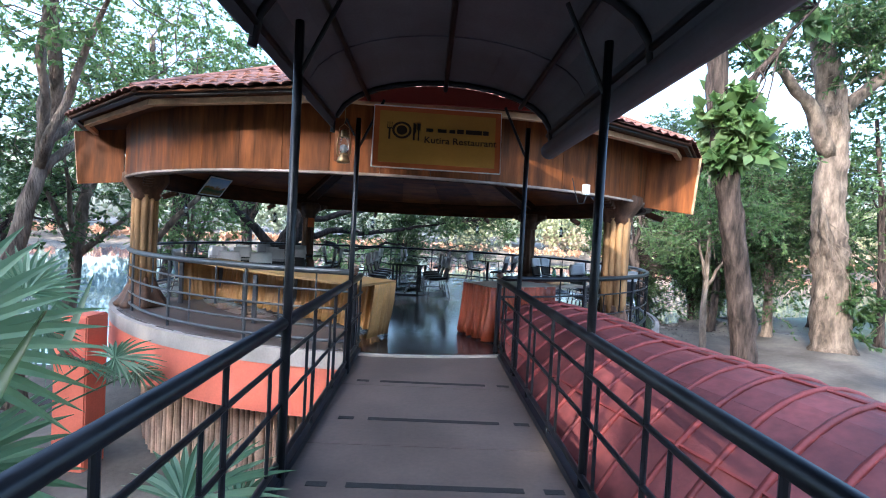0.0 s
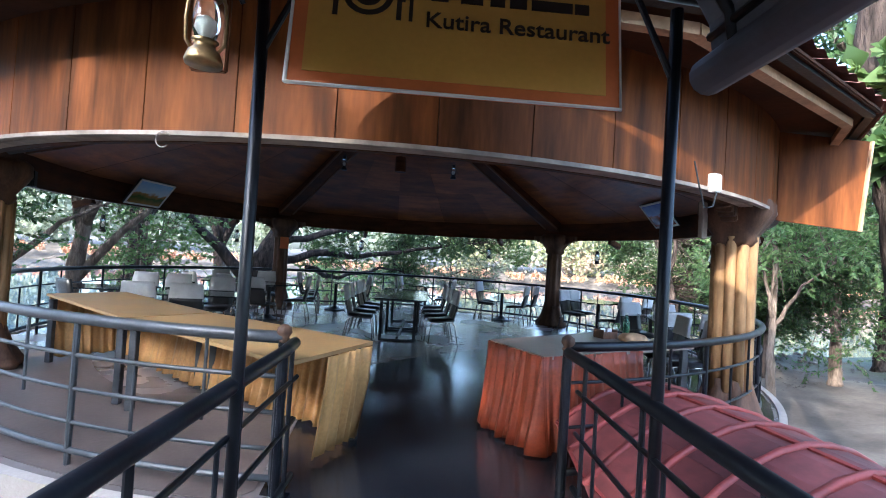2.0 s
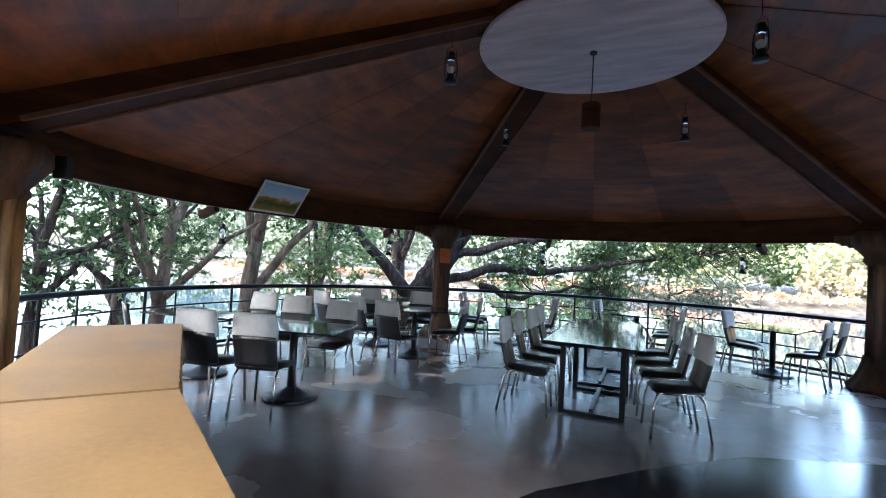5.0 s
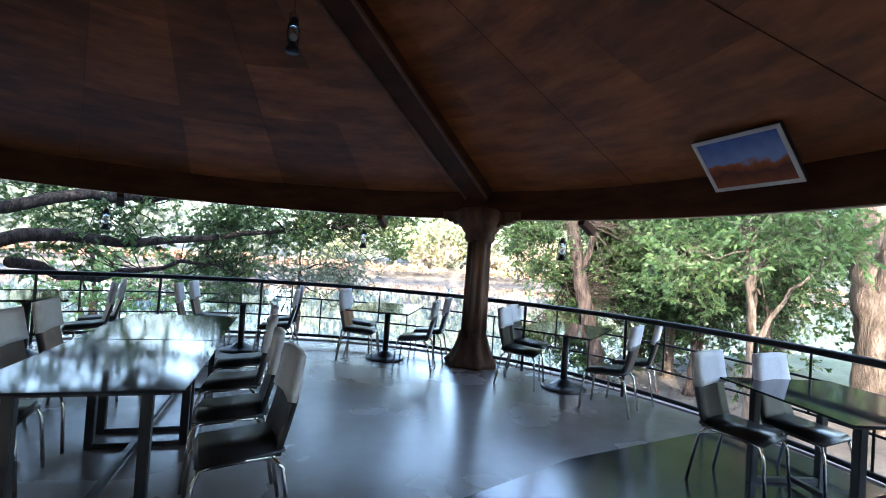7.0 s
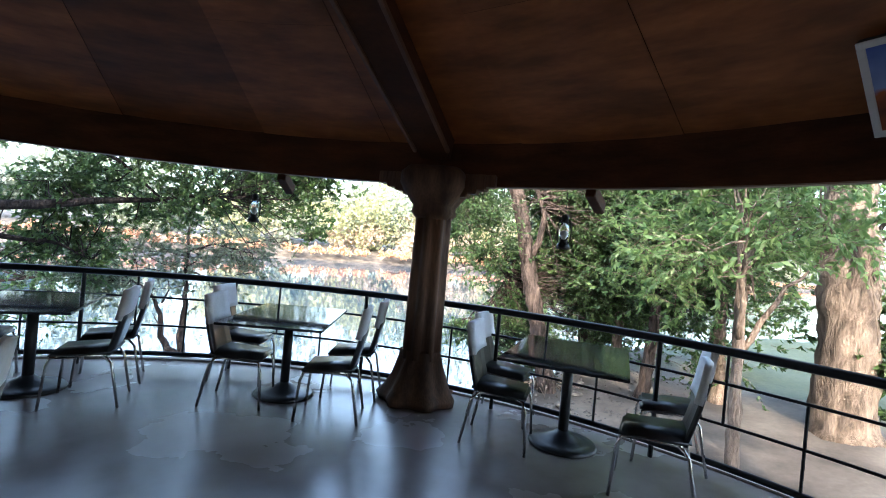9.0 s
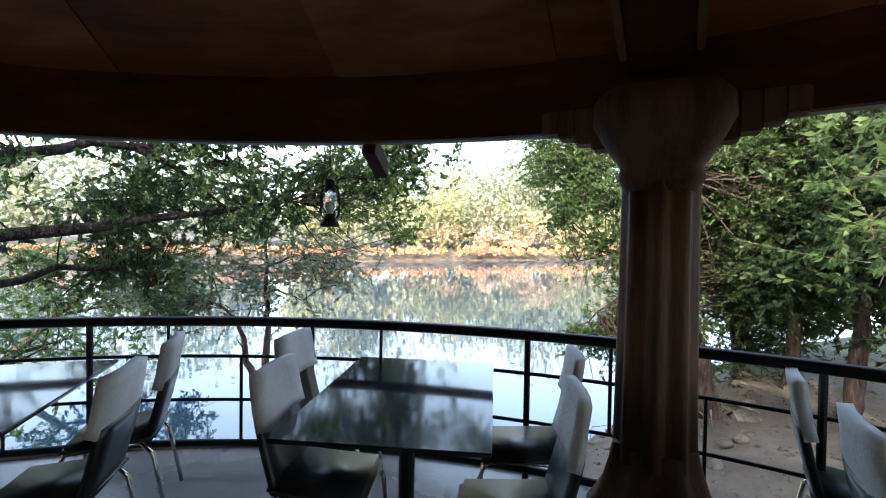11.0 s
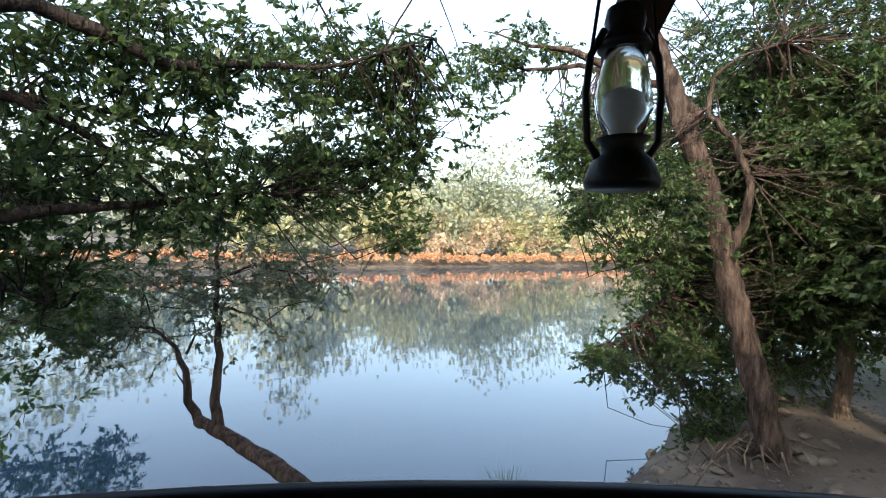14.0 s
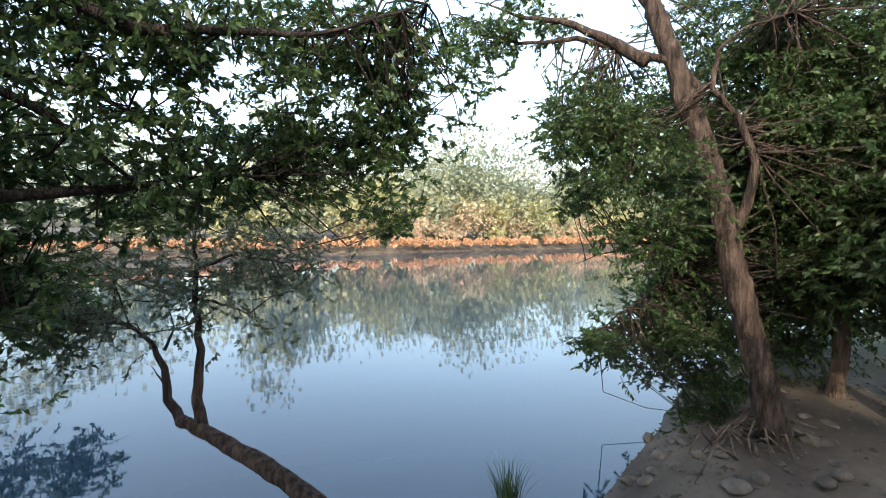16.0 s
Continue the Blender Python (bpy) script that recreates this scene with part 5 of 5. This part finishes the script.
# big pale trunk on the lawn
tree("big pale trunked tree with climbing leaves on the lawn", [(13.60, 15.13, -1.73), (13.34, 15.13, 0.84), (13.18, 15.23, 3.22), (13.29, 15.33, 6.08), (12.81, 15.74, 9.40)], 0.55, 0.34,
     [([(13.13, 15.23, 4.74), (11.85, 14.80, 6.42), (10.29, 14.48, 7.52), (8.95, 14.05, 7.87)], 0.28), ([(13.29, 15.33, 6.08), (15.04, 14.93, 8.04), (16.72, 14.73, 9.61)], 0.26), ([(13.34, 15.03, 0.93), (12.63, 14.71, 2.44), (12.51, 14.71, 3.20)], 0.26)],
     random_clumps(g, (10.65, 14.07, 8.49), (3.6, 2.6, 1.8), 34, 1.1) + random_clumps(g, (15.41, 15.03, 8.62), (3.0, 2.8, 2.6), 34, 1.1) + random_clumps(g, (13.84, 14.51, -0.00), (0.7, 0.5, 1.4), 12, 0.45, 0.5),
     0.17, M_LEAF, M_BARKPALE, 15, 420)
WOODS = [
    # label, base, height, trunk radius, crown centre offset, crown radii, clumps, leaf material
    ("leafy riverside tree with a thin pale trunk", (12.4, 20.2), 7.0, 0.16, (0.0, 0.3, 3.6), (2.6, 2.0, 3.0), 84, M_LEAFLIT),
    ("leafy green riverside tree on the bank", (12.5, 21.5), 6.4, 0.16, (0.2, 0.3, 3.2), (2.0, 1.7, 2.8), 100, M_LEAF),
    ("dark leafy tree on the worn river bank", (11.6, 18.6), 7.5, 0.17, (0.4, 0.2, 4.0), (2.0, 1.6, 3.2), 130, M_LEAF),
    ("dark leafy tree shading the bank path", (13.2, 17.6), 8.0, 0.18, (0.0, 0.4, 4.0), (2.4, 2.0, 3.8), 120, M_LEAF),
    ("dark green tree on the far lawn", (17.1, 20.1), 9.0, 0.22, (0, 0, 4.6), (3.4, 3.0, 4.0), 96, M_LEAF),
    ("dark green tree at the edge of the lawn", (14.5, 22.9), 8.0, 0.2, (0, 0, 4.0), (3.2, 2.0, 3.8), 90, M_LEAF),
    ("tall green tree beyond the lawn", (21.0, 11.1), 10.0, 0.28, (0, 0, 6.4), (4.0, 3.6, 3.6), 50, M_LEAFLIT),
    ("young green tree by the path", (14.8, 7.5), 6.5, 0.13, (0.3, 0, 4.2), (2.2, 2.2, 2.6), 36, M_LEAFLIT),
    ("tall tree at the edge of the lawn", (19.6, 2.3), 10.5, 0.26, (0, 0, 7.0), (4.2, 4.0, 3.6), 48, M_LEAF),
    ("leaning grey tree on the river bank", (-9.9, 13.1), 8.5, 0.2, (0.5, 0.6, 5.4), (3.2, 2.6, 3.4), 56, M_LEAF),
    ("dense green tree on the river bank", (-13.8, 15.1), 9.5, 0.26, (0, 0, 6.2), (3.8, 3.2, 4.0), 56, M_LEAF),
    ("tall green tree behind the palms", (-12.3, 6.8), 11.0, 0.3, (0.6, 0.5, 8.0), (4.0, 3.8, 3.4), 50, M_LEAF),
    ("green riverside tree with slender stems", (-8.5, 16.5), 7.0, 0.15, (0.4, 0.6, 4.4), (2.6, 2.0, 2.6), 46, M_LEAFLIT),
    ("tall dark tree over the roof", (-8.4, 22.0), 12.0, 0.32, (0, 0, 9.0), (4.6, 3.4, 3.6), 54, M_LEAF),
    ("light green bushy tree over the water", (-4.6, 24.5), 6.0, 0.14, (0.4, 0, 3.4), (3.2, 1.8, 2.0), 44, M_LEAFLIT),
    ("tall leaning tree over the slope beside the bridge", (-8.1, 9.6), 11.0, 0.2, (0.9, 0.3, 7.6), (3.6, 3.0, 3.2), 70, M_LEAFLIT),
    ("tall green tree beside the slope", (-10.9, 3.1), 12.0, 0.28, (1.0, 0.6, 8.6), (4.2, 3.6, 3.6), 60, M_LEAF),
    ("bushy green tree at the water's edge", (-11.4, 11.7), 7.0, 0.16, (0.3, 0.3, 4.0), (3.0, 2.4, 3.0), 60, M_LEAF),
    ("light green tree beside the lawn", (9.1, 14.9), 7.5, 0.12, (0.3, 0.4, 4.6), (2.0, 1.9, 2.4), 46, M_LEAFLIT),
    ("green tree behind the vine trunk", (11.0, 6.4), 9.0, 0.16, (0.0, 0.4, 6.0), (2.8, 2.6, 3.0), 50, M_LEAFLIT),
    ("slender green tree on the lawn", (16.0, 15.9), 9.0, 0.15, (0.0, 0.4, 5.6), (2.8, 2.6, 3.4), 56, M_LEAFLIT),
    ("tall leafy tree rising behind the pavilion", (-9.0, 15.2), 12.0, 0.25, (0.6, 0.0, 9.0), (4.4, 3.2, 3.8), 90, M_LEAFLIT),
    ("tall green tree leaning over the pavilion roof", (-11.0, 20.5), 13.5, 0.28, (1.5, 0.0, 10.0), (5.0, 3.4, 4.0), 90, M_LEAF),
    # last three are unseen additions; the bushy one keeps sun off the coral wall
    ("wide bushy unseen tree added to shade the coral wall", (-9.0, -3.6), 6.0, 0.25, (0, 0, 3.2), (3.6, 2.4, 2.4), 60, M_LEAF),
    ("unseen green tree added behind the bridge", (-13.5, -12.0), 10.5, 0.28, (0, 0, 6.0), (3.8, 3.6, 3.6), 44, M_LEAF),
    ("unseen green tree added behind the bridge", (7.5, -12.0), 10.0, 0.3, (0, 0, 6.4), (4.2, 3.8, 3.4), 40, M_LEAF),
]
for i, (lab, (bx, by), h, r, off, radii, count, lm) in enumerate(WOODS):
    z0 = ground_height(bx, by) - 0.1
    rg = np.random.default_rng(40 + i)
    lean = rg.normal(0, 0.5, 2)
    top = Vector((bx + off[0] + lean[0], by + off[1] + lean[1], z0 + h * 0.9))
    trunk = [(bx, by, z0), (bx + lean[0] * 0.3, by + lean[1] * 0.3, z0 + h * 0.25), (bx + lean[0] * 0.2 + off[0] * 0.5, by + off[1] * 0.5, z0 + h * 0.55), top[:]]
    cen = np.array((bx + off[0], by + off[1], z0 + off[2] + 0.6))
    limbs = []
    for k in range(5):
        d = rg.normal(0, 1, 3)
        d /= np.linalg.norm(d)
        s = Vector(trunk[1]).lerp(Vector(trunk[2]), rg.uniform(0.3, 1.0))
        e = Vector(cen + d * np.array(radii) * 0.75)
        limbs.append(([s[:], (s.lerp(e, 0.5) + Vector((0, 0, 0.3)))[:], e[:]], r * 0.5))
    tree(lab, trunk, r, r * 0.35, limbs, random_clumps(rg, cen, radii, int(count * 0.85), 1.1), 0.13, lm, M_BARKPALE if i % 3 == 0 else M_BARK, 60 + i, 330 if bx > 9 and by > 14 else 165)

# tall unseen trees, added behind the bridge to keep the morning sun off
for i, k in enumerate(range(-7, 9)):
    bx, by = -13 + k * 4.4 * 0.81 + (i % 3) * 0.6, -18 - k * 4.4 * 0.59 - (i % 2) * 2.5
    # lower in the middle, to let a sun patch through to the fascia
    h = {-2: 16.7, -1: 16.4, 0: 17.8}.get(k, 19.5)
    rg = np.random.default_rng(200 + i)
    z0 = ground_height(bx, by) - 0.1
    tree("tall dense unseen tree added behind the bridge to block the sun", [(bx, by, z0), (bx + 0.2, by, z0 + h * 0.4), (bx, by + 0.2, z0 + h * 0.8)], 0.35, 0.12, [([(bx, by, z0 + h * 0.3), (bx + 1.5, by + 1, z0 + h * 0.5)], 0.14), ([(bx, by, z0 + h * 0.45), (bx - 1.5, by - 1, z0 + h * 0.65)], 0.12)],
         random_clumps(rg, (bx, by, z0 + h * 0.52), (2.7, 2.7, h * 0.47), 105, 1.6), 0.9, M_LEAF, M_BARK, 300 + i, 150, 0.012, 0.75)

# ---- far bank ----
def far_woods(name, label, mat, xs, seed, size, depth, tall, many, slender=0.0):
    rg = np.random.default_rng(seed)
    cs, ds = [], []
    for x in xs:
        y = far_shore(x) + rg.uniform(*depth)
        h = rg.uniform(*tall)
        z0 = -1.6 + (y - far_shore(x)) * 0.04
        w = h * (slender or rg.uniform(0.28, 0.45))
        n = int(many * rg.uniform(0.7, 1.3))
        lumps = rg.normal(0, 1, (9, 3)) * [w * 0.6, w * 0.4, h * 0.2] + [x, y, z0 + h * 0.58]
        pick = lumps[rg.integers(0, 9, n)] + rg.normal(0, 1, (n, 3)) * [w * 0.3, w * 0.3, h * 0.10]
        pick[:, 2] = np.maximum(pick[:, 2], z0)
        cs.append(pick)
        ds.append(rg.normal(0, 1, (n, 3)))
    return leaf_mesh(name, np.concatenate(cs), np.concatenate(ds), size, mat, None, label, "stuff", seed, 0.0, 0.9)


g2 = np.random.default_rng(5)
tagged(far_woods("far_woods", "green far bank trees paled with haze in the leaf colour", M_FARLEAF, list(g2.uniform(10, 190, 100)) + list(g2.uniform(-140, 10, 40)) + list(g2.uniform(190, 330, 30)), 21, 0.95, (6, 38), (9, 26), 900), category="woods")
tagged(far_woods("far_woods_sun_painted", "yellow green trees on the far bank, sunlight in the leaf colour", M_FARGREEN, g2.uniform(5, 120, 11), 26, 0.7, (3, 9), (9, 17), 900), category="woods")
tagged(far_woods("far_woods_dry", "dry trees at the far waterline, lightened with painted haze", M_FARDRY, g2.uniform(20, 170, 46), 22, 0.6, (3, 12), (5, 11), 380), category="woods")
tagged(far_woods("far_bushes", "dry orange brown reeds at the far waterline", M_FARREED, g2.uniform(-90, 300, 420), 23, 0.5, (-1.0, 1.5), (0.9, 1.7), 120), category="reeds")
tagged(far_woods("far_tall_tree", "tall thin tree above the far woods, haze in its leaf colour", M_FARLEAF, [113.0, 113.6], 24, 0.9, (24, 25), (26, 30), 500, 0.13), category="tree")

# ---- palms beside the bridge ----
def frond(t, root, heart, tip_dir, up, size, seed):
    rg = random.Random(seed)
    d, u = Vector(tip_dir).normalized(), Vector(up).normalized()
    s = d.cross(u).normalized()
    u = s.cross(d)
    c = Vector(heart)
    part("stalk", tubes(([root, Vector(root).lerp(c, 0.5) + Vector((0, 0, 0.12)), c], 0.012), seg=6), M_PALM, t, smooth=True)
    bm = bmesh.new()
    for k in range(30):
        a = radians(-130 + 260 * k / 29)
        w = (d * math.cos(a) + s * math.sin(a)).normalized()
        ln = size * (0.75 + 0.25 * math.cos(a * 0.6)) * rg.uniform(0.9, 1.06)
        side = w.cross(u).normalized()
        prev = None
        for j in range(6):
            f = j / 5
            p = c + w * ln * f - Vector((0, 0, 1)) * (0.30 * ln * max(0, f - 0.35) ** 1.6) + u * 0.02 * math.sin(k * 2.4)
            hw = ln * 0.052 * (0.25 + 1.5 * f if f < 0.5 else max(0.02, 2.0 * (1 - f)))
            row = (bm.verts.new(p - side * hw), bm.verts.new(p - u * hw * 0.55), bm.verts.new(p + side * hw))
            if prev:
                bm.faces.new((prev[0], prev[1], row[1], row[0]))
                bm.faces.new((prev[1], prev[2], row[2], row[1]))
            prev = row
    return part("leaf", bm, M_PALM, t)


palm = thing("fan_palm", "green fan palm with broad pleated leaves beside the bridge", "palm", pose(-2.07, 1.22, -2.39))
part("trunk", tube(bmesh.new(), [(0, 0, -0.2), (0.03, 0.02, 0.8), (0.0, 0.0, 1.7)], [0.14, 0.12, 0.1], 10), M_BARK, palm, smooth=True)
for i, (heart, td, up, sz) in enumerate((
        ((0.36, 0.49, 3.36), (-0.35, 0.25, 0.9), (0.55, -0.85, 0.1), 0.62),
        ((0.60, 0.31, 3.02), (0.25, 0.5, -0.25), (0.35, -0.75, 0.5), 0.50),
        ((0.97, 1.12, 2.50), (0.55, 0.3, 0.1), (0.1, -0.35, 0.9), 0.55),
        ((1.08, 1.51, 2.23), (0.6, 0.5, -0.1), (0.1, -0.2, 1), 0.50),
        ((0.14, -0.00, 3.19), (-0.6, -0.1, 0.5), (0.5, -0.5, 0.6), 0.60),
        ((0.82, 0.65, 2.58), (0.1, 0.8, -0.2), (0.2, -0.5, 0.8), 0.45),
        )):
    frond(palm, (0, 0, 1.65), heart, td, up, sz, 30 + i)
bm = bmesh.new()
prev = None
for j in range(9):
    f = j / 8
    p = Vector((1.02, -0.29, 2.95)).lerp(Vector((1.10, 0.10, 3.61)), f)
    w = 0.045 * (1 - f) ** 0.7 + 0.002
    row = (bm.verts.new(p + Vector((-w, 0.0, 0))), bm.verts.new(p + Vector((0, 0.012, 0))), bm.verts.new(p + Vector((w, 0.0, 0.0))))
    if prev:
        bm.faces.new((prev[0], prev[1], row[1], row[0]))
        bm.faces.new((prev[1], prev[2], row[2], row[1]))
    prev = row
part("blade", bm, M_REED, palm, "stiff dark green blade", True)

copy_thing(palm, pose(-4.3, 4.4, -2.7, 0, 0, 15))

# stones, roots and fallen sticks on the worn bank
rs = random.Random(12)
for i in range(46):
    x, y = rs.uniform(7.5, 16.5), 0
    y = shore(x) - rs.uniform(0.3, 4.2)
    bm = bmesh.new()
    bmesh.ops.create_icosphere(bm, subdivisions=2, radius=1.0)
    sx, sy, sz = rs.uniform(0.07, 0.24), rs.uniform(0.07, 0.2), rs.uniform(0.04, 0.12)
    for v in bm.verts:
        k = 1 + 0.35 * noise.noise(v.co * 1.6 + Vector((i * 3.1, 0, 0)))
        v.co = Vector((v.co.x * sx * k, v.co.y * sy * k, v.co.z * sz * k))
    ob = tagged(link_mesh("stone", bm, M_STONE, True), "grey brown stone lying on the worn river bank", "stone", "bank stones")
    ob.matrix_world = pose(x, y, ground_height(x, y) + sz * 0.3, 0, 0, rs.uniform(0, 360))
gv, gf = [], []
rg = np.random.default_rng(31)
for i in range(2600):
    x = rg.uniform(6.5, 17.0)
    y = shore(x) - rg.uniform(0.0, 5.5) ** 1.1
    c = np.array((x, y, ground_height(x, y)))
    r = 0.018 + 0.05 * rg.random() ** 3
    ring = [c + np.array((math.cos(a) * r * rg.uniform(0.7, 1.3), math.sin(a) * r * rg.uniform(0.7, 1.3), 0.0)) for a in (0, 1.3, 2.5, 3.8, 5.0)]
    b0 = len(gv)
    gv += ring + [c + np.array((rg.normal(0, r * 0.3), rg.normal(0, r * 0.3), r * rg.uniform(0.4, 0.9)))]
    gf += [(b0 + k, b0 + (k + 1) % 5, b0 + 5) for k in range(5)]
gm = bpy.data.meshes.new("bank_gravel")
gm.from_pydata([tuple(v) for v in gv], [], gf)
gm.materials.append(M_STONE)
tagged(new("bank_gravel", gm), "loose grey brown pebbles and clods on the worn bank", "gravel", kind="stuff")
for i in range(26):
    x = 9.6 + rs.uniform(-1.1, 1.1)
    y = 20.2 + rs.uniform(-0.5, 0.5)
    z = ground_height(x, y)
    a = rs.uniform(0, 6.28)
    ln = rs.uniform(0.4, 1.1)
    d = Vector((math.cos(a), math.sin(a), 0))
    e = Vector((x, y, 0)) + d * ln
    bm = bmesh.new()
    tube(bm, [(x, y, z + 0.03), (x + d.x * ln * 0.5, y + d.y * ln * 0.5, z + 0.12 + rs.uniform(0, 0.25)), (e.x, e.y, ground_height(e.x, e.y) + 0.05)], [0.025, 0.02, 0.008], 6)
    tagged(link_mesh("driftwood_stick", bm, M_BARKPALE, True), "dry grey stick of a driftwood heap on the bank", "driftwood", "driftwood heap")

# reeds in the water before the pavilion
reeds = thing("reed_clump", "small clump of green reeds standing in the water", "reeds", pose(5.64, 21.99, -3.2))
bm = bmesh.new()
rr = random.Random(4)
for k in range(150):
    a, tilt, ln = rr.uniform(0, 6.28), rr.uniform(0.0, 0.55), rr.uniform(0.45, 0.95)
    w = Vector((math.cos(a), math.sin(a), 0))
    p = w * rr.uniform(0, 0.22)
    s = Vector((-w.y, w.x, 0)) * 0.012
    prev = None
    for j in range(5):
        f = j / 4
        c = p + Vector((0, 0, 1)) * ln * f * (1 - 0.25 * tilt * f) + w * ln * tilt * f * f
        row = (bm.verts.new(c - s * (1 - f * 0.95)), bm.verts.new(c + s * (1 - f * 0.95)))
        if prev:
            bm.faces.new((prev[0], prev[1], row[1], row[0]))
        prev = row
tagged(part("foliage", bm, M_REED, reeds), kind="stuff")

# ---- roof tiles, the front facets near the bridge as pieces ----
def tile_mesh():
    bm = bmesh.new()
    q = [[bm.verts.new((x, y, z)) for x, z in ((-0.11, 0.0), (-0.06, 0.026), (0.0, 0.034), (0.06, 0.026), (0.11, 0.0))] for y in (0.0, 0.3)]
    for k in range(4):
        bm.faces.new((q[0][k], q[0][k + 1], q[1][k + 1], q[1][k]))
    bm.normal_update()
    bmesh.ops.solidify(bm, geom=bm.faces[:], thickness=0.012)
    me = bpy.data.meshes.new("tile")
    bm.to_mesh(me)
    bm.free()
    me.materials.append(M_TILE)
    return me


TILE = tile_mesh()
rest = bmesh.new()
placed = 0
rt = random.Random(9)
for i, f0 in enumerate(EAVE):
    f1 = f0 + 24
    mid = (f0 + 12) % 360
    if not 200 < mid < 340:
        continue
    e0, e1 = polar(R_EAVE, f0, Z_EAVE), polar(R_EAVE, f1, Z_EAVE)
    apex = Vector((CX, CY, 5.75))
    along = (e1 - e0).normalized()
    half = (e1 - e0).length / 2
    cmid = (e0 + e1) / 2
    upv = (apex - cmid).normalized()
    nrm = along.cross(upv)
    if nrm.z < 0:
        nrm = -nrm
    slope = (apex - cmid).length
    for row in range(11):
        d = -0.03 + row * 0.24
        hw = half * (1 - d / slope)
        n = max(1, int(2 * hw / 0.2))
        for k in range(n):
            x = -hw + (k + 0.5) * 2 * hw / n
            m = Matrix((along, upv, nrm)).transposed().to_4x4()
            m.translation = cmid + along * x + upv * d + nrm * (0.045 + rt.uniform(0, 0.01))
            m = m @ Matrix.Rotation(radians(-3.5 + rt.uniform(-1, 1)), 4, "X") @ Matrix.Rotation(radians(rt.uniform(-2, 2)), 4, "Z")
            if placed < 300 and row < 7 and 205 < mid < 275:
                ob = new("tile", TILE)
                ob.parent = roof
                ob.matrix_world = m
                placed += 1
            else:
                q = [[rest.verts.new(m @ Vector((a, y, z))) for a, z in ((-0.11, 0.0), (0.0, 0.034), (0.11, 0.0))] for y in (0.0, 0.3)]
                for c in range(2):
                    rest.faces.new((q[0][c], q[0][c + 1], q[1][c + 1], q[1][c]))
tagged(part("tiles", rest, M_TILES, roof), kind="stuff")
